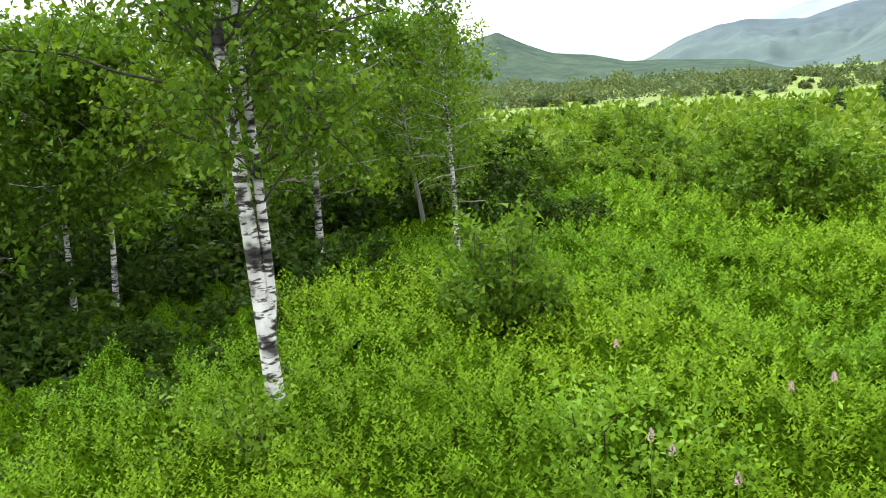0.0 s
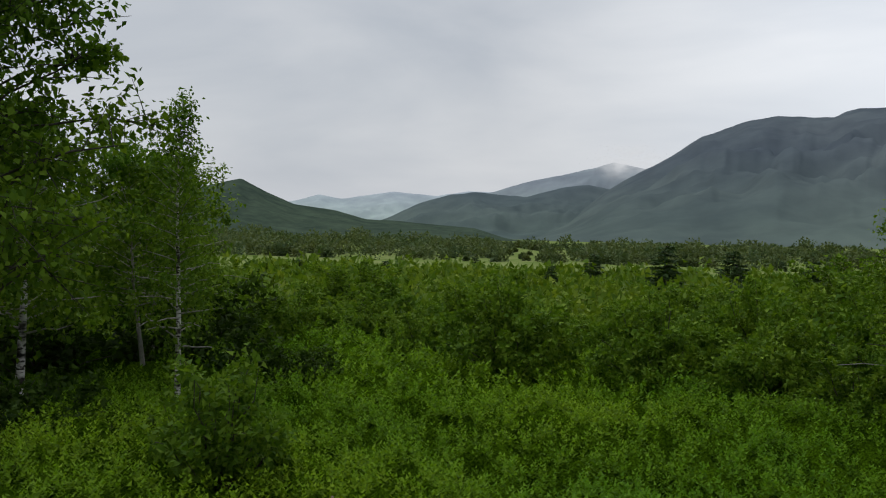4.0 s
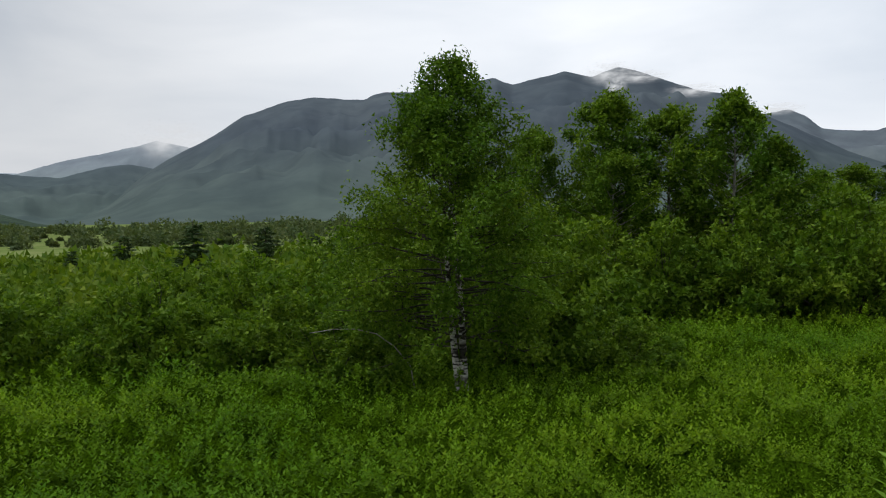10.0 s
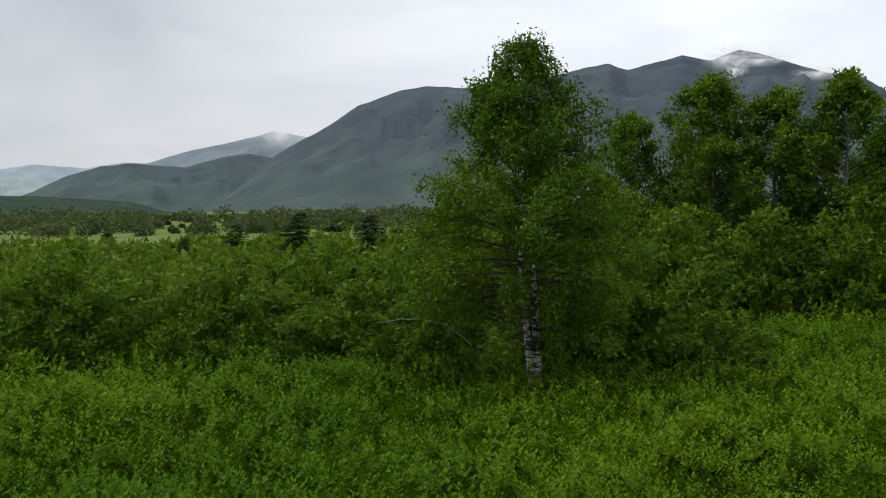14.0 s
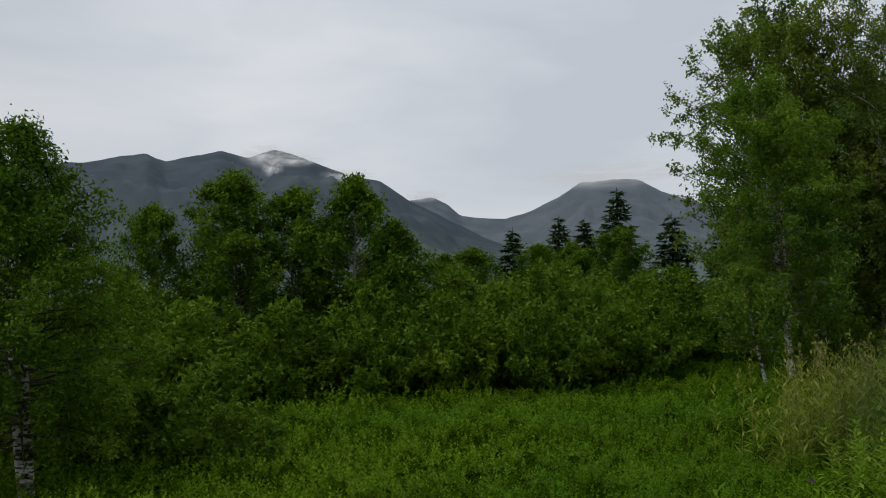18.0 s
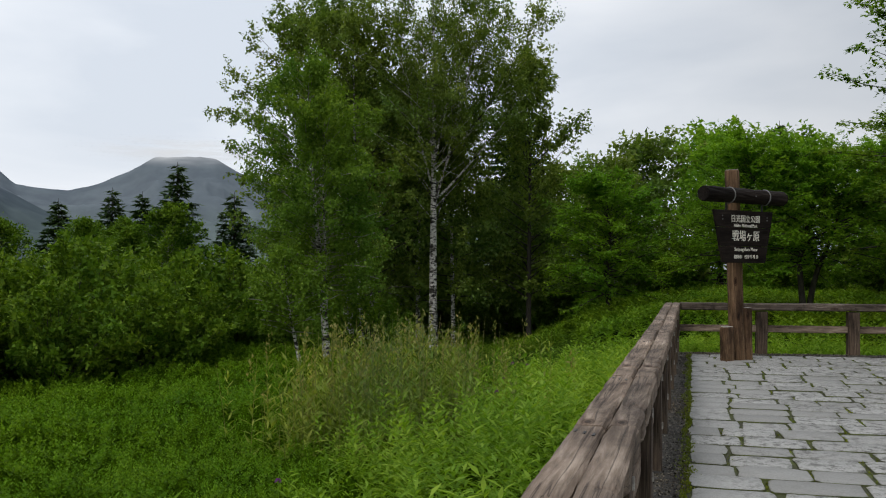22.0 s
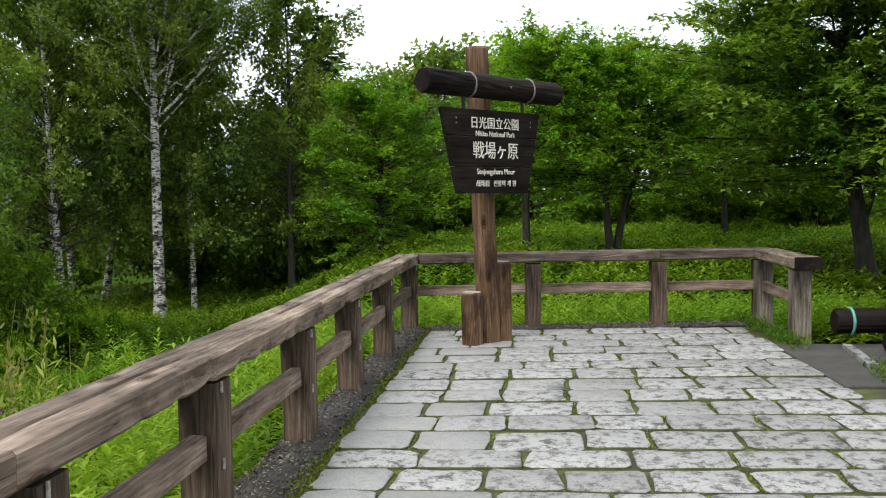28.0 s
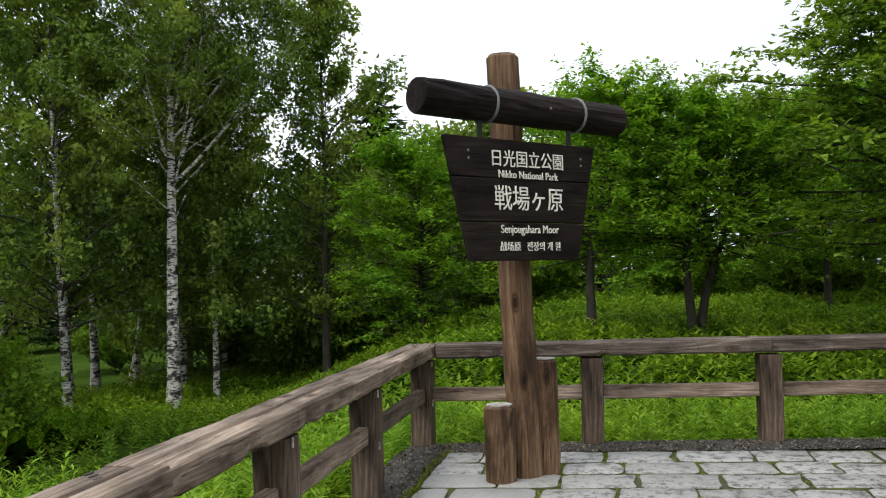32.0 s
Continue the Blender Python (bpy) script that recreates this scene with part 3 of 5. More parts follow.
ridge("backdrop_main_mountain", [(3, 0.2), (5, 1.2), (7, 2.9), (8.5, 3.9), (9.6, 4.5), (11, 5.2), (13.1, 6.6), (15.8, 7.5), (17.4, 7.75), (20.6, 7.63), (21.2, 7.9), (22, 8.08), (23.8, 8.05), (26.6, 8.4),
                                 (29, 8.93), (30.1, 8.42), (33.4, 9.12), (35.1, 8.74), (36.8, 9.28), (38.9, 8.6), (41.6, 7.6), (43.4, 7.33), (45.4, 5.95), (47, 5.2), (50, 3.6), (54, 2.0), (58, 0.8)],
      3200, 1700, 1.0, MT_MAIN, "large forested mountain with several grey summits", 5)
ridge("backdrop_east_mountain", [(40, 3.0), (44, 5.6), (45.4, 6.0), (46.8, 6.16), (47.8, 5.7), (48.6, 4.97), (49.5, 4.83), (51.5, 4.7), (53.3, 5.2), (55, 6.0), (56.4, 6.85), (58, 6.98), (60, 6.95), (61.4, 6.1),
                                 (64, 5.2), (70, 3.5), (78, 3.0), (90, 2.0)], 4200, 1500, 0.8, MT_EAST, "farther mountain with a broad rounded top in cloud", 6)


# ---- plants ----
def twig_leaves(rng, starts, dirs, tlen, per, lsize, spread, droop, flat=1.0):
    """Leaves along twigs: returns positions, axes, normals, lengths and widths."""
    n = len(starts)
    s = rng.random((n, per)) ** 0.8
    p = starts[:, None, :] + dirs[:, None, :] * (tlen[:, None] * s)[..., None]
    p = p + rng.normal(0, spread, p.shape) * np.array((1, 1, flat))
    ax = dirs[:, None, :] * 0.5 + rng.normal(0, 0.75, p.shape)
    ax[..., 2] = ax[..., 2] * flat - droop
    nm = rng.normal(0, 0.6 * flat, p.shape)
    nm[..., 2] += 1.0
    L = lsize * rng.uniform(0.65, 1.3, (n, per))
    return p.reshape(-1, 3), ax.reshape(-1, 3), nm.reshape(-1, 3), L.ravel(), (L * 0.68).ravel()


def build_tree(name, x, y, H, crown0, env, label, category="tree", limbs=60, twigs=14, per=12, leaf=0.07, twig=0.45, r0=0.08, lean=(0.0, 0.0), up=(0.9, 0.2), droop=0.5,
               bark=BARK_BIRCH, leaves=LEAF_BIRCH, stems=((0.0, 0.0, 1.0),), seed=1, spread=0.05, limb_r=0.3, sink=0.05, limb_bark=None, group="", show_twigs=False, wobble=0.05, inner=0.1, flat=1.0, far=False):
    """One tree: stems are (offset x, offset y, share of the height); env(s) is the crown's radius at s from its foot (0) to its top (1)."""
    rng = np.random.default_rng(seed)
    root = tagged(new(name), label, category, group)
    z0 = float(ground_z(x, y)) - sink
    root.location = (x, y, z0)
    limb_t = Tubes()
    S, D, TL = [], [], []
    for k, (ox, oy, share, *start) in enumerate(stems):
        h = H * share
        s = np.linspace(0, 1, 16)
        f0 = start[0] if start else 0.0
        ph = rng.uniform(0, 6.28, 2)
        line = np.stack([ox * (0.1 + 0.9 * s ** 0.8) + lean[0] * s + wobble * np.sin(s * 5 + ph[0]) * s, oy * (0.1 + 0.9 * s ** 0.8) + lean[1] * s + wobble * np.sin(s * 6 + ph[1]) * s, h * s], -1)
        rad = r0 * (share ** 0.7) * np.maximum(0.07, 1 - s) ** 0.85 * (1 + 0.35 * np.exp(-s * 30))
        if k == 0:
            main, main_rad = line, rad
        if f0:
            root_p = np.array([np.interp(f0, s, main[:, c]) for c in range(3)])
            u = s[:, None]
            line = root_p + np.array((ox, oy, 0.0)) * u ** (0.85 if f0 > 0.1 else 0.4) + np.array((lean[0] * (1 - f0), lean[1] * (1 - f0), h - root_p[2])) * u + wobble * np.sin(u * 5 + ph[0]) * np.array((1, -1, 0)) * u
            rad = np.interp(f0, s, main_rad) * ((0.45 if f0 > 0.1 else 0.62) if f0 > 0.4 or len(stems) < 3 else 0.24) * np.maximum(0.1, 1 - s) ** 0.8
        t = Tubes()
        t.add(line, rad, 10)
        child("trunk", t.mesh("trunk", bark), root)
        nl = max(4, int(limbs * share / len(stems) * (1.25 if len(stems) > 1 else 1)))
        for i in range(nl):
            q = (i + rng.random()) / nl
            hh = (0.15 if f0 else crown0) + (1 - (0.15 if f0 else crown0)) * q ** 0.9
            base = np.array([np.interp(hh, s, line[:, c]) for c in range(3)])
            az = i * 2.39996 + rng.normal(0, 0.35)
            ln = env(q) * rng.uniform(0.55, 1.12) * (0.6 if f0 else 1.0)
            if ln < 0.08:
                ln = 0.08
            e = up[0] + (up[1] - up[0]) * (1 - q) + rng.normal(0, 0.15)
            d = np.array((math.cos(az) * math.cos(e), math.sin(az) * math.cos(e), math.sin(e)))
            u = np.linspace(0, 1, 5)
            pts = base + d * (ln * u)[:, None]
            pts[:, 2] -= droop * 0.18 * ln * u ** 2.2
            pts += rng.normal(0, 0.03 * ln, pts.shape) * u[:, None]
            rr = np.interp(hh, s, rad) * limb_r * (1 - 0.85 * u) + 0.003
            limb_t.add(pts, rr, 4)
            m = max(3, int(twigs * (0.4 + 0.6 * ln / max(env(0.35), 0.1))))
            w = rng.uniform(inner, 1.0, m) ** 0.75
            st = np.stack([np.interp(w, u, pts[:, c]) for c in range(3)], -1)
            td = unit(d * 0.6 + rng.normal(0, 0.6, (m, 3)))
            td[:, 2] = td[:, 2] * flat - droop * 0.3
            S.append(st)
            D.append(unit(td))
            TL.append(twig * rng.uniform(0.4, 1.2, m) * (0.6 + 0.4 * (1 - q)))
    S, D, TL = np.concatenate(S), np.concatenate(D), np.concatenate(TL)
    if show_twigs:
        for a, b, c in zip(S, D, TL):
            limb_t.add(np.stack([a, a + b * c * 0.5, a + b * c - np.array((0, 0, 0.06 * c))]), (0.005, 0.0035, 0.002), 3)
    tagged(child("branchwork", limb_t.mesh("branchwork", limb_bark or bark), root), kind="stuff")
    child("crown", (blade_mesh if far else leaf_mesh)("crown", *twig_leaves(rng, S, D, TL, per, leaf, spread, droop, flat), leaves), root)
    return root


def build_shrub(name, x, y, H, R, label, stems=26, twigs=12, per=10, leaf=0.07, twig=0.3, leaves=LEAF_SHRUB, bark=BARK_DARK, seed=1, droop=0.25, spread=0.04, flat=0.0, group=""):
    """A many-stemmed bush with an uneven dome of leaves."""
    rng = np.random.default_rng(seed)
    root = tagged(new(name), label, "shrub", group)
    root.location = (x, y, float(ground_z(x, y)) - 0.04)
    tb = Tubes()
    S, D, TL = [], [], []
    for i in range(stems):
        az, q = i * 2.39996 + rng.normal(0, 0.3), math.sqrt((i + 0.5) / stems)
        reach = R * q * rng.uniform(0.75, 1.15)
        top = H * (1 - (0.55 - 0.3 * flat) * q ** 2) * rng.uniform(0.72, 1.1)
        u = np.linspace(0, 1, 6)
        pts = np.stack([math.cos(az) * reach * u ** 1.15, math.sin(az) * reach * u ** 1.15, top * u ** 0.8], -1) + rng.normal(0, 0.04, (6, 3)) * u[:, None]
        tb.add(pts, 0.014 * (1 - 0.8 * u) * (0.6 + H * 0.3), 4)
        m = twigs
        w = rng.uniform(0.1, 1.0, m) ** 0.5
        S.append(np.stack([np.interp(w, u, pts[:, c]) for c in range(3)], -1))
        td = unit(np.array((math.cos(az) * 0.6, math.sin(az) * 0.6, 0.5)) + rng.normal(0, 0.55, (m, 3)))
        D.append(td)
        TL.append(twig * rng.uniform(0.5, 1.2, m))
    S, D, TL = np.concatenate(S), np.concatenate(D), np.concatenate(TL)
    tagged(child("stemwork", tb.mesh("stemwork", bark), root), kind="stuff")
    child("foliage", (blade_mesh if H > 1.0 else leaf_mesh)("foliage", *twig_leaves(rng, S, D, TL, per, leaf, spread, droop), leaves), root)
    return root


def build_conifer(name, x, y, H, R, label, seed=1, whorls=22, per=70, leaf=0.16):
    rng = np.random.default_rng(seed)
    root = tagged(new(name), label, "conifer")
    root.location = (x, y, float(ground_z(x, y)) - 0.05)
    t = Tubes()
    s = np.linspace(0, 1, 10)
    t.add(np.stack([0 * s, 0 * s, H * s], -1), 0.018 * H * (1 - 0.93 * s), 8)
    child("trunk", t.mesh("trunk", BARK_DARK), root)
    P, A, N = [], [], []
    tb = Tubes()
    for i in range(whorls):
        q = i / whorls
        for k in range(6):
            az = k * 1.047 + i * 0.5 + rng.normal(0, 0.2)
            ln = R * (1 - q) ** 0.85 * rng.uniform(0.65, 1.15) + 0.12
            h = H * (0.1 + 0.88 * q) + rng.normal(0, 0.08)
            u = np.linspace(0, 1, 4)
            d = np.array((math.cos(az), math.sin(az)))
            pts = np.stack([d[0] * ln * u, d[1] * ln * u, h - 0.28 * ln * u + 0.2 * ln * u ** 2], -1)
            tb.add(pts, 0.02 * (1 - 0.8 * u) * (0.4 + H * 0.1), 4)
            m = max(8, int(per * ln / R))
            w = rng.random(m) ** 0.7
            p = np.stack([np.interp(w, u, pts[:, c]) for c in range(3)], -1) + rng.normal(0, 0.03 + 0.05 * ln, (m, 3)) * np.array((1, 1, 0.35))
            P.append(p)
            A.append(np.array((d[0], d[1], -0.15)) + rng.normal(0, 0.6, (m, 3)) * np.array((1, 1, 0.4)))
            N.append(np.array((0, 0, 1.0)) + rng.normal(0, 0.35, (m, 3)))
    P, A, N = np.concatenate(P), np.concatenate(A), np.concatenate(N)
    L = leaf * rng.uniform(0.7, 1.4, len(P))
    tagged(child("branchwork", tb.mesh("branchwork", BARK_DARK), root), kind="stuff")
    child("needles", blade_mesh("needles", P, A, N, L, L * 0.45, LEAF_CONIFER), root)
    return root


def cone_oval(r, low=0.55, peak=0.3, tip=0.15):
    """Crown radius over its height: fullest at peak, narrowing to a rounded tip."""
    return lambda s: r * (low + (1 - low) * s / peak if s < peak else tip + (1 - tip) * math.cos((s - peak) / (1 - peak) * math.pi / 2) ** 0.8)


def cone(r, low=0.85, foot=0.16, tip=0.05):
    """Crown radius of a pointed tree: widest near its foot, tapering to a thin top."""
    return lambda s: r * (low + (1 - low) * s / foot if s < foot else tip + (1 - tip) * ((1 - s) / (1 - foot)) ** 0.65)


def cloud_material():
    m, n, l, b = material("glowing_cloud_wisp", 1.0, 0.0)
    b.inputs["Base Color"].default_value = (0.02, 0.02, 0.02, 1)
    # Emission stands in for the sky light scattered inside the cloud.
    b.inputs["Emission Color"].default_value = (0.93, 0.95, 0.98, 1)
    b.inputs["Emission Strength"].default_value = 0.88
    co = n.new("ShaderNodeTexCoord")
    dist = n.new("ShaderNodeVectorMath")
    dist.operation = "LENGTH"
    l.new(co.outputs["Object"], dist.inputs[0])
    fall = n.new("ShaderNodeMapRange")
    fall.interpolation_type = "SMOOTHSTEP"
    fall.inputs["From Min"].default_value, fall.inputs["From Max"].default_value = 1.0, 0.1
    l.new(dist.outputs["Value"], fall.inputs["Value"])
    nz = ramp(n, l, noise_tex(n, l, 2.2, (1, 1, 1), 2), [(0.3, (0, 0, 0)), (0.7, (0.95, 0.95, 0.95))])
    a = mixed(n, l, "MULTIPLY", 1.0, fall.outputs["Result"], nz)
    tr = n.new("ShaderNodeBsdfTransparent")
    mx = n.new("ShaderNodeMixShader")
    l.new(a, mx.inputs["Fac"])
    l.new(tr.outputs["BSDF"], mx.inputs[1])
    l.new(b.outputs["BSDF"], mx.inputs[2])
    l.new(mx.outputs["Shader"], n["Material Output"].inputs["Surface"])
    return m


CLOUD = cloud_material()


def build_wisp(bearing, height, dist, wide, tall, label):
    """A thin veil of cloud lying against a summit."""
    u, v = np.meshgrid(np.linspace(-1, 1, 17), np.linspace(-1, 1, 9), indexing="ij")
    pts = np.stack([u, 0.15 * u * u + 0.1 * v * v, v], -1).reshape(-1, 3)
    i, j = np.meshgrid(np.arange(16), np.arange(8), indexing="ij")
    f = np.stack([i * 9 + j, (i + 1) * 9 + j, (i + 1) * 9 + j + 1, i * 9 + j + 1], -1).reshape(-1, 4)
    ob = tagged(new("backdrop_cloud", quick_mesh("cloud", pts, f, CLOUD, True)), label, "cloud", kind="structure")
    a = radians(bearing)
    ob.matrix_world = Matrix.Translation((STAND[0] + math.sin(a) * dist, math.cos(a) * dist, dist * math.tan(radians(height)))) @ Matrix.Rotation(-a, 4, "Z") @ Matrix.Diagonal((wide, wide, tall, 1))


for bearing, height, dist, wide, tall in ((8.6, 5.15, 4000, 230, 110), (36.2, 9.0, 2900, 110, 50), (38.2, 8.65, 2900, 110, 28), (41.5, 7.7, 2900, 110, 30), (46.3, 6.3, 3900, 130, 35), (58.2, 7.4, 3800, 520, 75), (36.6, 8.2, 2850, 45, 40)):
    build_wisp(bearing, height, dist, wide, tall, "white wisp of cloud hanging on the mountain")


# ---- trees and shrubs of the moor, from the start of the walk to its end ----
build_tree("birch_tree", -23.33, 4.8, 8.0, 0.25, cone_oval(1.85, 0.8, 0.45, 0.5), "slender white birch with two stems, black scars and open crown", limbs=165, twigs=14, per=21, leaf=0.06, twig=0.42, r0=0.07,
           lean=(-1.05, 0.9), up=(1.0, 0.62), limb_r=0.2, droop=0.7, stems=((0.0, 0.0, 1.0), (0.2, 0.12, 0.97, 0.1)), leaves=LEAF_EDGE, seed=11, spread=0.05, show_twigs=True, limb_bark=BARK_DARK, inner=0.36)
build_tree("birch_tree", -24.2, 11.2, 4.3, 0.25, cone(0.72, 0.9, 0.2, 0.04), "young thin birch with a feathery top at the wood's edge", limbs=80, twigs=9, per=10, leaf=0.055, twig=0.28, r0=0.045, leaves=LEAF_EDGE, seed=12, limb_bark=BARK_GREY)
build_tree("birch_tree", -25.9, 10.4, 3.8, 0.3, cone_oval(1.3, 0.8, 0.4, 0.2), "white birch standing in the dark thicket", limbs=60, twigs=11, per=13, leaf=0.085, r0=0.065, leaves=LEAF_EDGE, seed=13, limb_bark=BARK_GREY)
for i, (x, y, h, r) in enumerate(((-27.4, 7.3, 3.2, 1.4), (-27.0, 7.5, 3.1, 1.3), (-28.2, 6.3, 3.1, 1.4), (-29.6, 9.5, 3.4, 1.7), (-27.6, 11.8, 3.7, 1.8), (-25.4, 13.2, 3.4, 1.6), (-26.2, 15.5, 3.6, 1.8),
                                  (-31.5, 12.5, 3.7, 2.1), (-29.0, 14.8, 3.9, 2.1), (-30.8, 15.6, 3.8, 1.8), (-32.5, 8.0, 3.6, 2.0), (-33.0, 16.5, 4.0, 2.2))):
    build_tree("thicket_tree", x, y, h, 0.36 if i > 3 else 0.46, cone_oval(r, 0.9, 0.4, 0.35), "slim pale-stemmed tree in the dark dense thicket", limbs=54, twigs=10, per=22, leaf=0.082, twig=0.42, r0=0.045, droop=0.4, far=True,
               lean=(0.3 * math.sin(i * 2.2), 0.25 * math.cos(i * 1.7)), leaves=LEAF_EDGE, bark=BARK_GREY if i > 3 else BARK_BIRCH, seed=30 + i, spread=0.09, group="thicket trees beside the meadow")


def scatter(src, places):
    for i, (x, y, k, w) in enumerate(places):
        k *= (1.14, 0.74, 1.0)[i % 3] if src.name.startswith("willow_shrub") else 1.0
        c = copy_thing(src, pose(x, y, float(ground_z(x, y)) - 0.04, 0, 0, (i * 83 + 31) % 360))
        c.scale = (k * w, k * w, k)


thicket = build_shrub("thicket_bush", -26.6, 9.4, 1.5, 1.2, "leafy bush under thicket trees, shade put into dark leaves", stems=18, twigs=12, per=11, leaf=0.1, leaves=LEAF_SHADED, seed=51, group="bushes under the thicket")
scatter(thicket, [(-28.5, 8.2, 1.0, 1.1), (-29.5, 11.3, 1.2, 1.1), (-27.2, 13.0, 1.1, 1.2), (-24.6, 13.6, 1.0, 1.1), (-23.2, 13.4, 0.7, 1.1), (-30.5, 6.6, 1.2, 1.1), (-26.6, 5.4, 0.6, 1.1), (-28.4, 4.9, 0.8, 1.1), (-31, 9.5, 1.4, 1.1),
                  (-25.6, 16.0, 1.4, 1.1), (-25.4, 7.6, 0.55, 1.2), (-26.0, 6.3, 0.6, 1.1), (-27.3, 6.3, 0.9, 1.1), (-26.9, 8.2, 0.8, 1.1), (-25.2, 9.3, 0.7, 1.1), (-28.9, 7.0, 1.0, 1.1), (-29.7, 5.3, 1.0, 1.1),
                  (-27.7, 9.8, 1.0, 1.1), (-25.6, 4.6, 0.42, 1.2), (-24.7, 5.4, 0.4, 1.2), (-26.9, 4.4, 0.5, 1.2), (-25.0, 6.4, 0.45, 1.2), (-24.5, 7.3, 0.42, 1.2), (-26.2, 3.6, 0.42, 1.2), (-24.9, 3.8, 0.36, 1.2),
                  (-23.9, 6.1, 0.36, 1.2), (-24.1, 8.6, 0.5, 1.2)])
build_shrub("young_shrub", -22.5, 7.5, 1.5, 0.7, "upright loose green shrub standing in the meadow", stems=30, twigs=12, per=12, leaf=0.07, twig=0.2, leaves=LEAF_EDGE, seed=61)
build_shrub("willow_bush", -23.3, 4.3, 0.8, 0.6, "low leafy bush at the birch's foot", stems=16, twigs=9, per=10, leaf=0.05, seed=62)
build_shrub("willow_shrub", 3.2, 7.2, 2.0, 1.4, "light green willow shrub at the foot of the birches", stems=30, twigs=14, per=13, leaf=0.085, twig=0.3, seed=64)
build_shrub("willow_bush", -21.0, 4.6, 0.75, 0.9, "low grey-green willow bush in the meadow", stems=20, twigs=10, per=11, leaf=0.05, seed=63, leaves=LEAF_WEED)

build_tree("birch_tree", -14.12, 10.0, 4.55, 0.24, cone(1.7, 0.8, 0.16, 0.03), "bushy birch with pale twin stems and full crown", limbs=190, twigs=15, per=26, leaf=0.047, twig=0.26, far=True, leaves=LEAF_SHRUB, r0=0.06, up=(0.7, 0.1),
           droop=0.4, stems=((0, 0, 1.0), (-0.22, 0.05, 0.88)), seed=71, spread=0.06, limb_bark=BARK_DARK, lean=(-0.12, 0.1), inner=0.42)

SHRUBS = [build_shrub("willow_shrub", -17.4, 13.6, 1.75, 1.3, "rounded bright green willow shrub on the moor", stems=42, twigs=17, per=17, leaf=0.076, twig=0.25, seed=81, group="willow shrubs on the moor"),
          build_shrub("willow_shrub", -15.3, 15.2, 1.9, 1.5, "rounded bright green willow shrub on the moor", stems=44, twigs=17, per=17, leaf=0.08, twig=0.27, seed=82, group="willow shrubs on the moor"),
          build_shrub("alder_shrub", -5.0, 14.2, 2.6, 1.8, "broad dense green alder shrub", stems=46, twigs=16, per=15, leaf=0.105, twig=0.32, seed=83, group="alder shrubs on the moor")]
scatter(SHRUBS[0], [(-19.7, 14.2, 0.95, 1.0), (-21.3, 16.0, 0.9, 1.0), (-16.0, 12.4, 0.9, 1.0), (-12.6, 11.4, 1.0, 1.0), (-18.6, 17.8, 0.95, 1.1), (-15.5, 10.9, 0.7, 1.2), (-11.6, 10.2, 0.6, 1.2), (-22.8, 19.2, 0.9, 1.2), (-24.0, 17.5, 0.8, 1.1)])
scatter(SHRUBS[1], [(-13.4, 13.6, 1.1, 1.0), (-17.0, 19.0, 0.9, 1.1), (-20.4, 21.5, 0.8, 1.2), (-11.0, 13.2, 1.15, 1.0), (-14.6, 17.6, 1.1, 1.1), (-11.2, 16.6, 1.25, 1.1), (-23.8, 24.0, 0.85, 1.3), (-15.0, 23.0, 1.0, 1.3), (-11.5, 21.0, 1.2, 1.2)])
scatter(SHRUBS[2], [(-7.3, 14.5, 0.95, 1.0), (-9.2, 15.2, 0.9, 1.0), (-6.0, 13.4, 0.8, 1.0), (-4.4, 12.3, 0.95, 1.0), (-3.0, 11.2, 0.9, 1.0), (-1.6, 10.5, 0.85, 1.0), (-0.2, 10.3, 0.9, 1.0), (-2.6, 13.4, 1.15, 1.0), (-0.6, 12.6, 1.2, 1.0),
                    (1.4, 11.6, 1.1, 1.0), (-3.4, 16.4, 1.15, 1.1), (-0.4, 15.6, 1.2, 1.1), (1.8, 14.0, 1.2, 1.1), (3.4, 12.4, 1.15, 1.0), (-9.0, 18.5, 1.15, 1.1), (5.4, 12.2, 1.2, 1.0), (4.6, 15.4, 1.25, 1.1)])

ALDERS = [build_tree("alder_tree", -6.3, 17.7, 5.3, 0.05, cone_oval(1.75, 0.9, 0.35, 0.12), "dark green alder with a rounded leafy crown", limbs=100, twigs=14, per=23, leaf=0.09, far=True, twig=0.34, r0=0.08, up=(0.85, 0.2), droop=0.25,
                     bark=BARK_GREY, leaves=LEAF_SHRUB, seed=91, spread=0.08, inner=0.3, group="alders behind the shrubs"),
          build_tree("alder_tree", -4.05, 15.9, 5.1, 0.05, cone_oval(1.8, 0.9, 0.3, 0.06), "dark green alder with a pointed crown", limbs=100, twigs=14, per=23, leaf=0.09, far=True, twig=0.34, r0=0.07, up=(0.85, 0.2), droop=0.25,
                     bark=BARK_GREY, leaves=LEAF_SHRUB, seed=92, spread=0.08, inner=0.3, group="alders behind the shrubs")]
scatter(ALDERS[0], [(-5.1, 16.9, 0.92, 1.0), (-7.8, 18.7, 0.85, 0.9), (3.0, 22.5, 0.68, 1.4), (7.0, 21.5, 0.8, 1.3), (10.5, 17.5, 0.95, 1.1), (-7.0, 16.6, 0.72, 1.1)])
scatter(ALDERS[1], [(-3.0, 15.6, 0.8, 1.0), (-1.4, 17.2, 0.68, 1.3), (0.6, 20.0, 0.66, 1.5), (5.0, 24.0, 0.7, 1.5), (12.5, 20.5, 0.85, 1.4), (15.2, 24.5, 0.95, 1.3), (18.6, 25.0, 1.0, 1.2), (9.6, 25.5, 0.85, 1.4)])

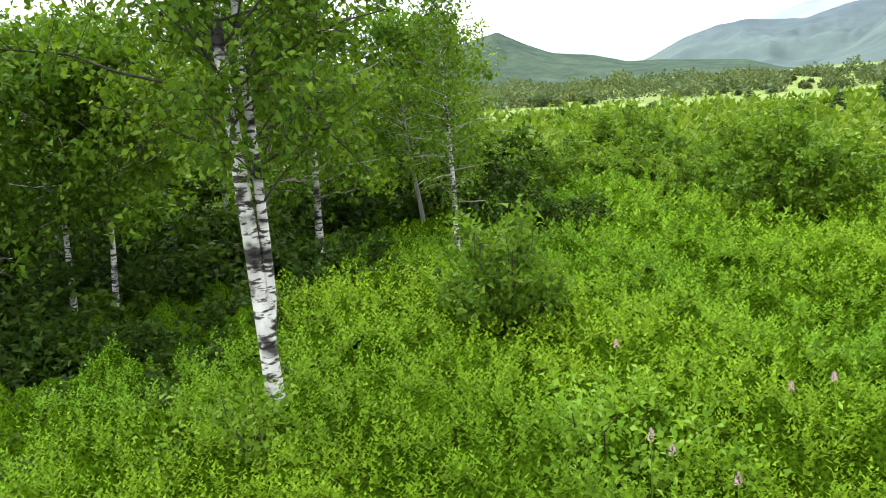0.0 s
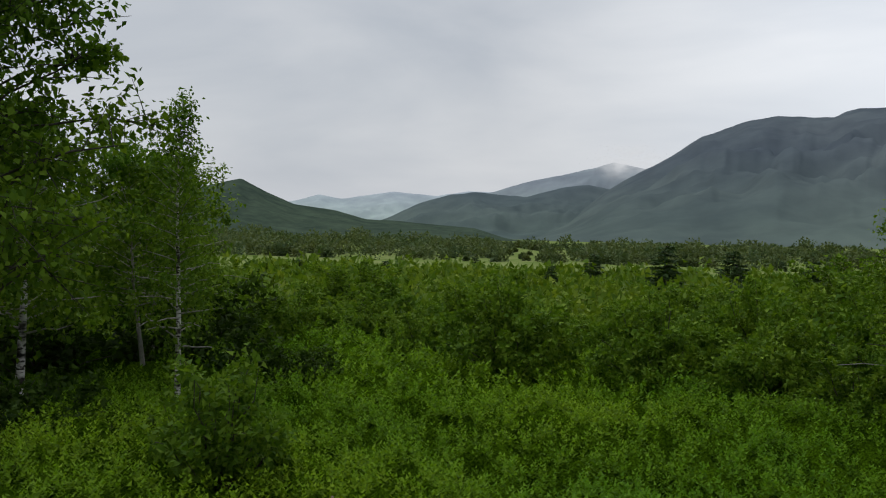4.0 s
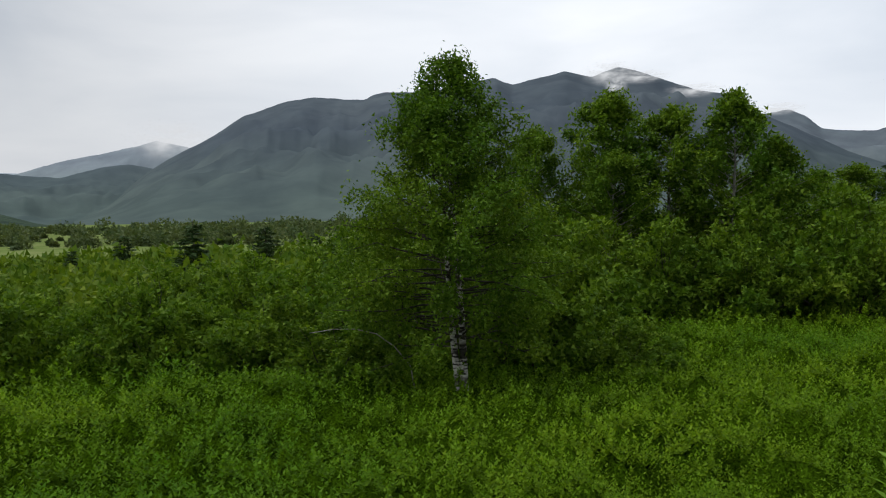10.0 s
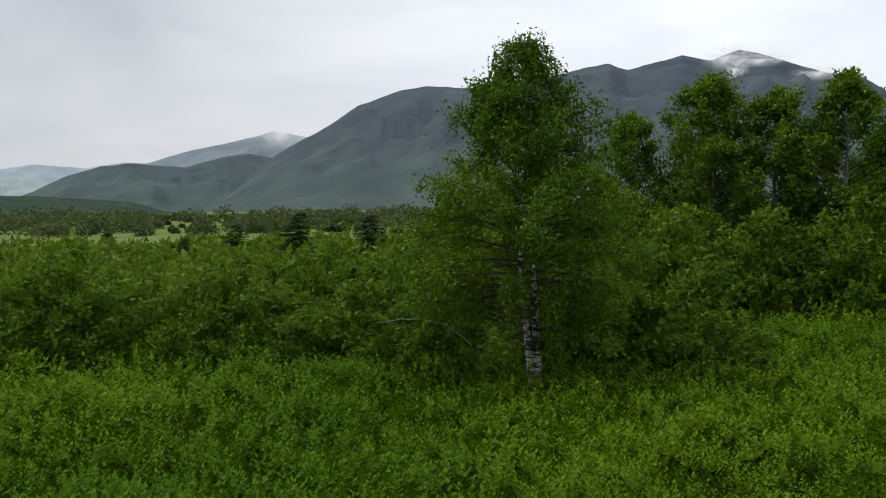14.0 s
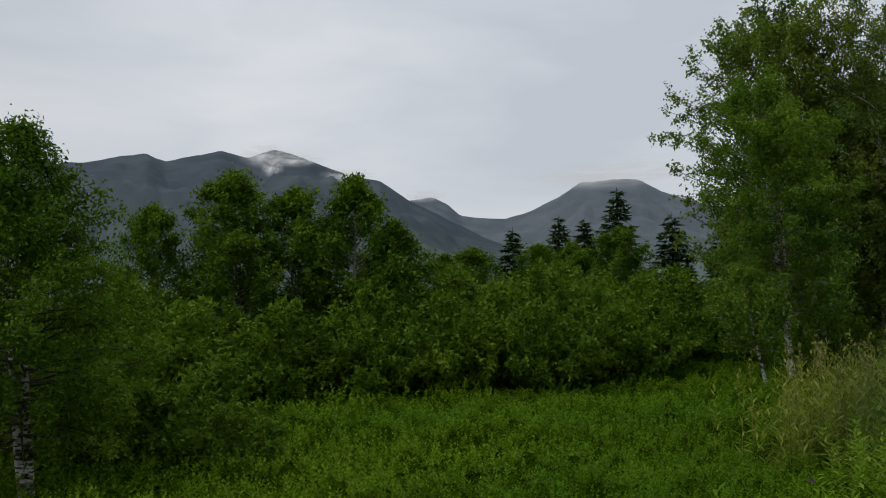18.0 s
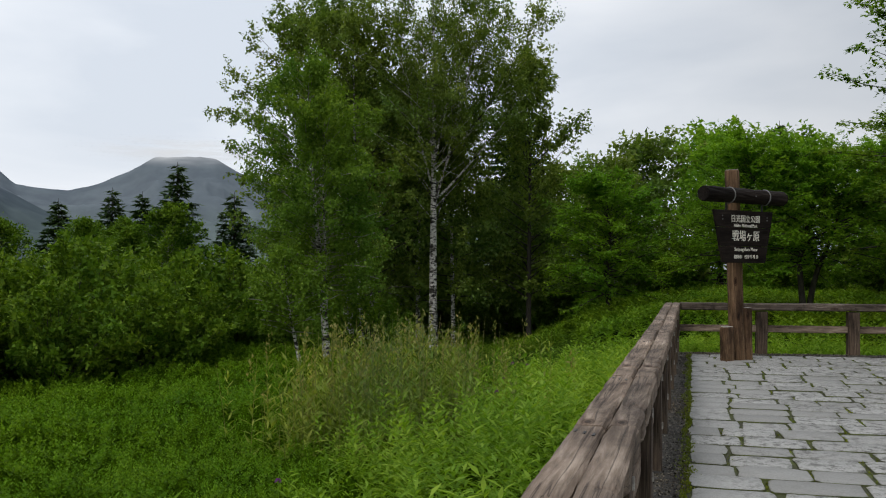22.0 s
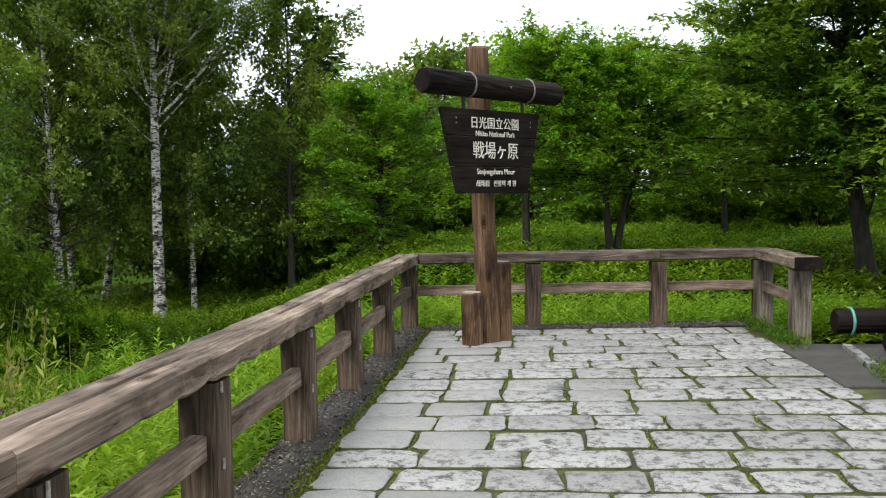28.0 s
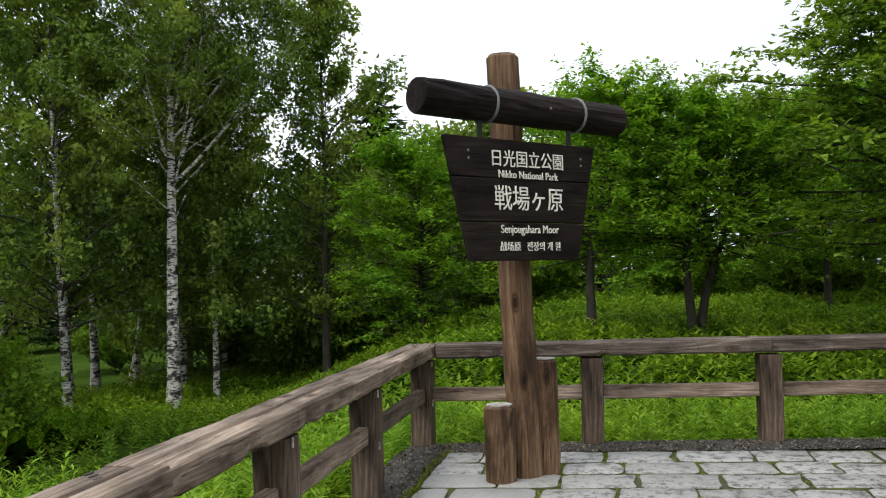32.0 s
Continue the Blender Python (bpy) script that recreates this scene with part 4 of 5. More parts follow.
CONIFERS = [build_conifer("spruce_tree", 21.2, 30.8, 6.6, 1.8, "dark spire-shaped spruce among the far trees", 101, whorls=30, per=80, leaf=0.26),
            build_conifer("larch_tree", 22.7, 28.7, 7.2, 1.9, "thin dark larch with a sparse pointed top", 102, whorls=28, per=80, leaf=0.26)]
for i, (x, y, k, w) in enumerate(((24.5, 26.0, 1.2, 1.0), (26.5, 29.5, 1.1, 1.0), (27.0, 24.0, 1.0, 1.1), (19.0, 33.5, 0.7, 1.1), (16.0, 36.0, 0.62, 1.1), (30.0, 22.0, 1.1, 1.1), (11.0, 38.0, 0.55, 1.1), (41.5, 11.0, 2.3, 0.95), (50.0, -6.4, 1.75, 0.75), (43.0, 4.8, 1.2, 0.8))):
    c = copy_thing(CONIFERS[(i + 1) % 2 if i < 8 else 0], pose(x, y, float(ground_z(x, y)) - 0.05, 0, 0, i * 61))
    c.scale = (k * w, k * w, k)

SMALL = build_conifer("small_spruce", -12.6, 38.0, 2.6, 0.9, "small dark spruce standing on the open moor", 103, whorls=12, per=44, leaf=0.22)
scatter(SMALL, [(-17.0, 44.0, 0.54, 1.0), (-10.6, 34.5, 0.45, 1.2), (-9.0, 40.0, 0.66, 1.0), (-7.0, 36.0, 0.66, 1.1), (-5.0, 42.0, 0.78, 1.2), (-26.0, 50.0, 0.48, 1.1), (-32.0, 55.0, 0.42, 1.2), (-21.0, 58.0, 0.54, 1.2), (-3.5, 36.0, 0.72, 1.3),
                (-1.0, 40.0, 0.90, 1.2), (-13.5, 56.0, 0.72, 1.2), (1.5, 37.0, 0.78, 1.3), (-6.5, 50.0, 0.90, 1.3), (3.5, 43.0, 0.96, 1.3), (6.5, 38.0, 0.84, 1.3)])

# the tall birches beside the terrace
build_tree("birch_tree", 9.7, 7.5, 12.2, 0.33, cone_oval(4.3, 0.8, 0.5, 0.45), "tall mature birch with scarred white trunk and airy crown", limbs=230, twigs=14, per=22, leaf=0.085, twig=0.52, far=True, r0=0.15, up=(1.05, 0.6), droop=0.9,
           seed=111, spread=0.09, limb_bark=BARK_BIRCH, lean=(0.3, 0.1), inner=0.2, limb_r=0.22,
           stems=((0, 0, 1.0), (0.5, -1.6, 0.93, 0.42), (-0.3, 1.3, 0.9, 0.45), (0.2, -1.0, 0.98, 0.52), (1.0, 0.6, 0.85, 0.5), (-0.9, -1.5, 0.8, 0.4), (0.3, -3.3, 0.85, 0.5), (0.6, -2.8, 0.7, 0.42)))
build_tree("birch_tree", 11.4, 7.3, 8.4, 0.2, cone_oval(1.9, 0.8, 0.4, 0.3), "thinner birch beside the tall one", limbs=80, twigs=12, per=20, leaf=0.115, twig=0.6, far=True, r0=0.085, droop=0.8, seed=112, spread=0.1, limb_bark=BARK_DARK, lean=(0.1, 0.1))
for i, (x, y, h, r, lx, ly) in enumerate(((12.0, 11.5, 8.6, 2.3, 0.2, 0.3), (13.8, 11.4, 8.8, 2.3, 1.2, -0.9), (8.4, 9.9, 10.4, 3.1, -0.2, 0.5), (8.8, 11.95, 10.0, 2.9, -0.3, 0.0), (6.9, 9.0, 9.6, 2.6, -0.2, 0.3), (14.0, 8.6, 8.2, 2.4, 0.2, 0.1), (11.0, 8.4, 8.8, 2.3, 0.2, 0.0), (10.0, 4.2, 8.6, 2.0, 0.2, 0.0))):
    build_tree("birch_tree", x + 2.4, y + 0.75, h * 1.1, 0.3 if i < 2 else 0.16, cone_oval(r * 1.22, 0.9, 0.5, 0.45), "grown birch with dark leafy crown in the stand", limbs=94, twigs=13, per=19, leaf=0.12, twig=0.46, far=True, r0=0.13 if i < 2 else 0.1, droop=0.6, up=(1.0, 0.5), lean=(lx, ly),
               leaves=LEAF_BIRCH, bark=BARK_DARK if i == 7 else BARK_BIRCH, seed=120 + i, spread=0.085, limb_bark=BARK_DARK, group="birch stand beside the terrace")
build_tree("birch_tree", 1.95, 7.75, 6.9, 0.3, cone_oval(1.95, 0.85, 0.42, 0.4), "young leaning birch with pale twin stems and light green crown", limbs=150, twigs=14, per=24, leaf=0.075, twig=0.36, far=True, r0=0.1, up=(0.9, 0.15),
           lean=(-0.1, 0.55), droop=0.6, stems=((0, 0, 1.0), (-0.25, -0.55, 0.85, 0.16)), leaves=LEAF_OAK, seed=131, spread=0.08, limb_bark=BARK_GREY, inner=0.4)
build_tree("birch_tree", 0.3, 7.6, 2.9, 0.4, cone(1.0, 0.8, 0.4, 0.1), "small leaning birch with a thin white stem", limbs=50, twigs=10, per=18, leaf=0.07, twig=0.3, far=True, r0=0.055, lean=(-0.1, 0.5), droop=0.4,
           leaves=LEAF_OAK, seed=132, spread=0.07, limb_bark=BARK_GREY)

# broadleaf trees across the far end of the terrace
for i, (x, y, h, r, c0, st) in enumerate(((8.95, -1.4, 4.6, 2.2, 0.35, ((0, 0, 1.0),)), (10.2, 2.0, 4.0, 2.0, 0.2, ((0, 0, 1.0),)), (8.9, -3.3, 4.3, 2.2, 0.36, ((0.0, 0.3, 1.0), (0.2, -0.5, 0.95))), (6.4, -7.9, 8.3, 4.5, 0.22, ((0, 0.4, 1.0), (-1.2, 0.9, 0.9, 0.15), (-0.8, -1.5, 0.92, 0.12))),
                                         # The tree at (1.5, -10.8) is added beside the view to shade the logs.
                                         (1.5, -10.8, 7.8, 4.2, 0.3, ((0, 0, 1.0),)), (13.8, -6.8, 4.9, 2.4, 0.32, ((0, 0, 1.0),)))):
    build_tree("broadleaf_tree", x, y, h, c0, cone_oval(r, 0.95, 0.4, 0.4), "spreading broadleaf tree with layered fresh green foliage", limbs=130 if r < 4 else 320, twigs=14 if r < 4 else 20, per=19 if r < 4 else 24, leaf=0.09 if r < 4 else 0.115, far=True, twig=0.5 if r < 4 else 0.7, r0=0.1 if r < 4 else 0.18, up=(0.8, 0.0), stems=st, flat=0.45,
               droop=0.1, bark=BARK_DARK, leaves=LEAF_BROAD if r < 3 else LEAF_OAK, seed=141 + i, spread=0.07, lean=(0.1, 0.4 if i % 2 else -0.35), wobble=0.32, group="broadleaf trees behind the terrace")
BROAD = [build_tree("broadleaf_tree", 15.5, 5.4, 5.3, 0.06, cone_oval(2.6, 0.95, 0.45, 0.3), "leafy tree in the wood behind the terrace", limbs=80, twigs=12, per=13, leaf=0.165, far=True, twig=0.6, r0=0.1, up=(0.9, 0.1), droop=0.3, bark=BARK_GREY,
                    leaves=LEAF_BIRCH, seed=161, spread=0.11, group="trees of the wood behind the terrace"),
         build_tree("broadleaf_tree", 19.0, -1.8, 5.3, 0.06, cone_oval(2.7, 0.95, 0.4, 0.35), "leafy tree in the wood behind the terrace", limbs=80, twigs=12, per=13, leaf=0.165, far=True, twig=0.6, r0=0.1, up=(0.9, 0.1), droop=0.3, bark=BARK_DARK,
                    leaves=LEAF_BROAD, seed=162, spread=0.11, group="trees of the wood behind the terrace")]
scatter(BROAD[0], [(17.5, 7.0, 1.05, 1.0), (19.5, 1.5, 1.1, 1.1), (16.5, 10.5, 1.1, 1.0), (22.0, 5.0, 1.2, 1.2), (17.5, 2.6, 1.0, 1.0), (20.0, -9.0, 1.1, 1.2)])
scatter(BROAD[1], [(20.5, -4.8, 1.05, 1.1), (19.0, -8.5, 1.0, 1.1), (15.0, -13.5, 1.05, 1.2), (23.0, -1.5, 1.2, 1.2), (19.0, -14.5, 1.15, 1.2), (12.5, -16.5, 1.05, 1.2)])
scatter(SHRUBS[2], [(15.0, 6.2, 0.9, 1.1), (17.5, 0.6, 0.9, 1.2), (18.5, -4.2, 0.8, 1.3), (17.6, -7.0, 0.8, 1.3), (16.5, -10.0, 0.8, 1.3), (12.5, -13.5, 0.9, 1.3), (19.5, 14.6, 0.9, 1.1), (17.6, 9.6, 1.0, 1.0), (7.6, 11.6, 1.1, 1.1), (15.6, 4.6, 0.9, 1.1), (5.0, 10.2, 0.9, 1.0)])


# ---- meadow, weeds and far scrub ----
def plant_patch(rng, xy, h, per, leaf, wide, upright):
    """Leafy stalks: leaves spiral up each stalk, larger in the middle."""
    n = len(xy)
    z = ground_z(xy[:, 0], xy[:, 1])
    s = (np.arange(per)[None, :] + rng.random((n, per))) / per
    s = 0.22 + 0.78 * s
    tilt = rng.normal(0, 0.1, (n, 2))
    hh = h[:, None] * s
    p = np.stack([xy[:, 0:1] + tilt[:, 0:1] * hh, xy[:, 1:2] + tilt[:, 1:2] * hh, z[:, None] + hh], -1)
    a = np.arange(per)[None, :] * 2.4 + rng.uniform(0, 6.28, (n, 1)) + rng.normal(0, 0.3, (n, per))
    lift = upright * (0.35 + 0.9 * s) + rng.normal(0, 0.2, (n, per))
    ax = np.stack([np.cos(a), np.sin(a), lift], -1)
    nm = np.stack([-np.cos(a) * lift, -np.sin(a) * lift, np.ones_like(a)], -1) + rng.normal(0, 0.15, (n, per, 3))
    L = leaf * rng.uniform(0.7, 1.3, (n, per)) * (1.25 - 0.55 * s)
    return p.reshape(-1, 3), ax.reshape(-1, 3), nm.reshape(-1, 3), L.ravel(), (L * wide).ravel()


def meadow_height(x, y):
    v = np.array([noise.noise(Vector((a * 0.45, b * 0.45, 2.0))) + 0.6 * noise.noise(Vector((a * 1.3, b * 1.3, 7.0))) for a, b in zip(x, y)])
    return v


def sow(rng, x0, x1, y0, y1, density, keep):
    n = int((x1 - x0) * (y1 - y0) * density)
    xy = np.stack([rng.uniform(x0, x1, n), rng.uniform(y0, y1, n)], -1)
    return xy[keep(xy[:, 0], xy[:, 1])]


def canopy_height(x, y):
    """Top of the dense meadow growth: rolling, with rounded tufts and dark dips between them."""
    out = np.empty(len(x))
    for i, (a, b) in enumerate(zip(x, y)):
        v = noise.noise(Vector((a * 0.45, b * 0.45, 2.0))) + 0.6 * noise.noise(Vector((a * 1.3, b * 1.3, 7.0)))
        thin = noise.noise(Vector((a * 2.6, b * 2.6, 11.0)))
        tuft = abs(noise.noise(Vector((a * 4.5, b * 4.5, 17.0))))
        out[i] = 0.27 + 0.15 * v + 0.3 * thin + 0.34 * tuft ** 0.7
    return out.clip(0.1, 0.8)


def build_meadow():
    """A closed canopy of leafy growth with upright shoots standing out of it, paler at their tips."""
    rng = np.random.default_rng(5)
    bands = ((-26, 0, 0.5, 6.0, 0.07, 390, 9, 0.037), (-29, 5, 6.0, 11.5, 0.11, 175, 9, 0.054), (-31, 9, 11.5, 18, 0.22, 48, 9, 0.09))
    for x0, x1, y0, y1, step, dens, per, leaf in bands:
        xs, ys = np.arange(x0, x1 + step, step), np.arange(y0, y1 + step, step)
        X, Y = np.meshgrid(xs, ys, indexing="ij")
        X, Y = X + rng.normal(0, step * 0.2, X.shape), np.maximum(Y + rng.normal(0, step * 0.2, Y.shape), 0.45)
        Z = ground_z(X, Y) + (canopy_height(X.ravel(), Y.ravel()).reshape(X.shape) - 0.04) * smooth01(Y, 0.45, 0.8) + rng.normal(0, 0.012, X.shape)
        i, j = np.meshgrid(np.arange(len(xs) - 1), np.arange(len(ys) - 1), indexing="ij")
        k = len(ys)
        f = np.stack([i * k + j, (i + 1) * k + j, (i + 1) * k + j + 1, i * k + j + 1], -1).reshape(-1, 4)
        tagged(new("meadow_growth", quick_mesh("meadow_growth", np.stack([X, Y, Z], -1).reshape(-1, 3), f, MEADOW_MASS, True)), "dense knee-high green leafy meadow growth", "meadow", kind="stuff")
        # Shoots left out under the thicket; the darker growth there stands in for shade.
        xy = sow(rng, x0, x1, y0, y1, dens, lambda x, y: (y > 0.45 + 0.15 * np.sin(x)) & ~((x < -25.2 + 0.4 * np.sin(y * 2.1)) & (y > 3.4)))
        tuft = np.array([abs(noise.noise(Vector((a * 4.5, b * 4.5, 17.0)))) for a, b in xy])
        xy = xy[tuft + rng.normal(0, 0.08, len(xy)) > 0.06]
        top = canopy_height(xy[:, 0], xy[:, 1])
        h = rng.uniform(0.1, 0.2, len(xy)) * (1 + 4 * step)
        p, ax, nm, L, Wd = plant_patch(rng, xy, h, per, leaf, 0.58, 0.8)
        p[:, 2] += np.repeat(top - 0.07 - 0.2 * step, per)
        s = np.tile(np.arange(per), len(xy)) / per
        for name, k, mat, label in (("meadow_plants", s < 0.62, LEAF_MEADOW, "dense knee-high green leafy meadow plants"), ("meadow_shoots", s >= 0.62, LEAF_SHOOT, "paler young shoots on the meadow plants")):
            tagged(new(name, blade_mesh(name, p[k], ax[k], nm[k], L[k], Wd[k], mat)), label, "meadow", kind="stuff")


build_meadow()


def build_far_scrub():
    """Low bushes and grass tufts over the far plain, and the belt of woods at its end."""
    rng = np.random.default_rng(8)
    n = 5200
    d = 18 + 44 * rng.random(n) ** 1.2
    a = np.radians(rng.uniform(-40, 62, n))
    x, y = -19.3 + np.sin(a) * d, np.cos(a) * d
    k = (y > 17) & (meadow_height(x * 0.35, y * 0.35) + rng.normal(0, 0.25, n) > 0.0 - 0.2 * (d < 40))
    x, y, d = x[k], y[k], d[k]
    per = 34
    hgt = rng.uniform(0.35, 1.0, len(x)) * np.where(rng.random(len(x)) < 0.08, 1.7, 1.0)
    u = rng.normal(0, 1, (len(x), per, 3))
    u = unit(u) * rng.uniform(0.45, 1, (len(x), per, 1))
    u[..., 2] = np.abs(u[..., 2])
    wid = hgt * rng.uniform(0.7, 1.2, len(x))
    p = np.stack([x[:, None] + u[..., 0] * wid[:, None], y[:, None] + u[..., 1] * wid[:, None], ground_z(x, y)[:, None] + u[..., 2] * hgt[:, None]], -1)
    ax = u + rng.normal(0, 0.6, u.shape)
    nm = rng.normal(0, 0.5, u.shape) + np.array((0, 0, 1.0))
    L = (0.006 * d[:, None] + 0.05) * rng.uniform(0.7, 1.4, (len(x), per))
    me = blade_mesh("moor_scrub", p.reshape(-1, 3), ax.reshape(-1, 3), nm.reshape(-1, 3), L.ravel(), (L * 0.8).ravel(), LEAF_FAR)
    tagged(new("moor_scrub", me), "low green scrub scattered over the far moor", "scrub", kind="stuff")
    n = 1500
    d = 96 + 240 * rng.random(n) ** 1.5
    a = np.radians(rng.uniform(-45, 66, n))
    x, y = -19.3 + np.sin(a) * d, np.cos(a) * d
    hgt = (1.35 + 0.005 * (d - 96)) * rng.uniform(0.4, 1.4, n) * (1 + 0.5 * np.sin(np.degrees(a) * 0.9) * np.sin(np.degrees(a) * 0.37 + d * 0.03)) * (1 + 0.35 * np.exp(-((np.degrees(a) + 22) / 16) ** 2))
    per = 135
    u = unit(rng.normal(0, 1, (n, per, 3))) * rng.uniform(0.5, 1, (n, per, 1))
    u[..., 2] = np.abs(u[..., 2])
    p = np.stack([x[:, None] + u[..., 0] * hgt[:, None] * 0.75, y[:, None] + u[..., 1] * hgt[:, None] * 0.75, -1 + u[..., 2] * hgt[:, None]], -1)
    L = np.broadcast_to((0.0024 * d[:, None] + 0.09), (n, per)) * rng.uniform(0.7, 1.3, (n, per))
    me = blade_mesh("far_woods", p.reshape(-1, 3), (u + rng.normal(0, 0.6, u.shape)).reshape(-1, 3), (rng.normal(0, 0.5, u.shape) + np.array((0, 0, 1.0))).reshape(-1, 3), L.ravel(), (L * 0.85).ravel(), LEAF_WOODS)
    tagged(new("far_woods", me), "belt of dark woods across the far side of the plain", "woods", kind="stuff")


build_far_scrub()


def build_grass():
    """Lighter grass round the birches and behind the far rail."""
    rng = np.random.default_rng(9)
    xy = sow(rng, 1.4, 19, -15, 11, 32, lambda x, y: (y < 2.6) | (x > 8.5))
    h = (0.36 + 0.2 * meadow_height(xy[:, 0], xy[:, 1]) + rng.normal(0, 0.05, len(xy))).clip(0.15, 0.6)
    tagged(new("grass", blade_mesh("grass", *plant_patch(rng, xy, h, 11, 0.17, 0.46, 0.45), LEAF_GRASS)), "bright green grass behind the terrace", "grass", kind="stuff")
    xy = sow(rng, -15.5, 2.5, 0.25, 3.3, 30, lambda x, y: (y > 0.25) & (y < 2.0 + 1.2 * np.sin(x * 0.9) ** 2))
    xy2 = sow(rng, 0.3, 3.4, -6.5, 0.4, 50, lambda x, y: x > 0.35 - 0.22 * y)
    xy = np.concatenate([xy, xy2])
    h = (0.95 + 0.35 * meadow_height(xy[:, 0], xy[:, 1]) + rng.normal(0, 0.16, len(xy))).clip(0.3, 1.45) * (1 - 0.35 * smooth01(xy[:, 0], -3.0, 0.5))
    tagged(new("weeds", leaf_mesh("weeds", *plant_patch(rng, xy, h, 40, 0.13, 0.25, 0.4), LEAF_WEED)), "lush green weeds along the railing", "weeds", kind="stuff")


build_grass()


def build_herbs():
    """Knee-high broad-leaved herbs in the shade of the birches."""
    rng = np.random.default_rng(14)
    xy = sow(rng, -3.5, 9.0, 2.2, 8.0, 17, lambda x, y: y > 2.4 + 0.4 * np.sin(x * 1.7))
    h = (0.36 + 0.16 * meadow_height(xy[:, 0], xy[:, 1]) + rng.normal(0, 0.08, len(xy))).clip(0.18, 0.7)
    tagged(new("shade_herbs", leaf_mesh("shade_herbs", *plant_patch(rng, xy, h, 20, 0.11, 0.36, 0.45), LEAF_EDGE)), "deep green broad-leaved herbs in the shade of the birches", "herbs", kind="stuff")


build_herbs()


def build_dead_branch():
    """A bare grey branch caught in the bushes beside the young birch."""
    rng = np.random.default_rng(15)
    root = tagged(new("dead_branch"), "bare grey dead branch lying in the bushes", "branch")
    root.location = (-15.75, 9.8, -1.02)
    tb = Tubes()
    tb.add([(-0.42, 0.1, 1.25), (-0.15, 0.06, 1.28), (0.1, 0.02, 1.27), (0.36, 0.0, 1.2), (0.62, 0.08, 1.02), (0.86, 0.16, 0.76), (1.06, 0.3, 0.0)], (0.003, 0.005, 0.007, 0.008, 0.008, 0.008, 0.009), 6)
    child("branchwork", tb.mesh("branchwork", BARK_GREY), root)


build_dead_branch()


def build_plumes():
    """The clump of tall, straw-tinged plants over the rail."""
    rng = np.random.default_rng(10)
    n = 430
    xy = np.stack([rng.normal(-6.1, 1.3, n), rng.normal(3.4, 0.7, n)], -1)
    xy = xy[(xy[:, 1] > 1.0) & (np.abs(xy[:, 0] + 5.7) < 2.4)]
    h = rng.uniform(1.0, 1.8, len(xy))
    tb = Tubes()
    for (x, y), k in zip(xy, h):
        z = float(ground_z(x, y))
        dx, dy = rng.normal(0, 0.12) + 0.1 * (x + 5.7), rng.normal(0, 0.1)
        tb.add([(x, y, z), (x + dx * 0.4, y + dy * 0.4, z + k * 0.55), (x + dx, y + dy, z + k)], (0.004, 0.003, 0.002), 3)
    root = tagged(new("tall_weed_clump"), "clump of tall straw-tinged flowering weeds by the railing", "weeds")
    tagged(child("stalkwork", tb.mesh("stalkwork", LEAF_PLUME), root), kind="stuff")
    a = plant_patch(rng, xy, h * 0.92, 24, 0.17, 0.19, 0.7)
    tagged(child("foliage", leaf_mesh("foliage", *a, LEAF_GREYGREEN), root), kind="stuff")
    top = np.stack([xy[:, 0], xy[:, 1], ground_z(xy[:, 0], xy[:, 1]) + h * 0.82], -1)
    k = rng.random(len(top)) < 0.5
    top, h = top[k], h[k]
    p = np.repeat(top, 18, 0)
    t = rng.random(len(p))
    p = p + rng.normal(0, 0.018, p.shape) + np.stack([0 * t, 0 * t, t * np.repeat(h, 18) * 0.22], -1)
    ax = rng.normal(0, 0.5, p.shape) + np.array((0, 0, 1.0))
    L = rng.uniform(0.04, 0.075, len(p))
    child("plume_haze", leaf_mesh("plume_haze", p, ax, rng.normal(0, 1, p.shape), L, L * 0.4, LEAF_PLUME), root)


build_plumes()


def build_flower(name, x, y, h, head, mat, label, seed, round_head):
    """A single tall flower: stalk, a few leaves and one flower head."""
    rng = np.random.default_rng(seed)
    root = tagged(new(name), label, "flower", name + "s in the meadow")
    root.location = (x, y, float(ground_z(x, y)) - 0.02)
    tb = Tubes()
    dx, dy = rng.normal(0, 0.05, 2)
    tb.add([(0, 0, 0), (dx * 0.4, dy * 0.4, h * 0.5), (dx, dy, h)], (0.005, 0.004, 0.003), 4)
    child("stalk", tb.mesh("stalk", LEAF_WEED), root)
    n = 60
    d = unit(rng.normal(0, 1, (n, 3)))
    d[:, 2] = np.abs(d[:, 2]) * (1.0 if round_head else 2.2)
    p = np.array((dx, dy, h)) + d * head * np.array((0.3, 0.3, 0.5 if round_head else 0.8))
    child("flower_head", leaf_mesh("flower_head", p, d, rng.normal(0, 1, (n, 3)), np.full(n, head * 0.5), np.full(n, head * 0.22), mat), root)
    lp = np.stack([rng.normal(0, 0.01, 8) + dx * 0.4, rng.normal(0, 0.01, 8) + dy * 0.4, np.linspace(0.2, 0.85, 8) * h], -1)
    la = np.stack([np.cos(np.arange(8) * 2.4), np.sin(np.arange(8) * 2.4), np.full(8, 0.4)], -1)
    tagged(child("foliage", leaf_mesh("foliage", lp, la, np.tile((0, 0, 1.0), (8, 1)), np.full(8, 0.09), np.full(8, 0.025), LEAF_WEED), root), kind="stuff")


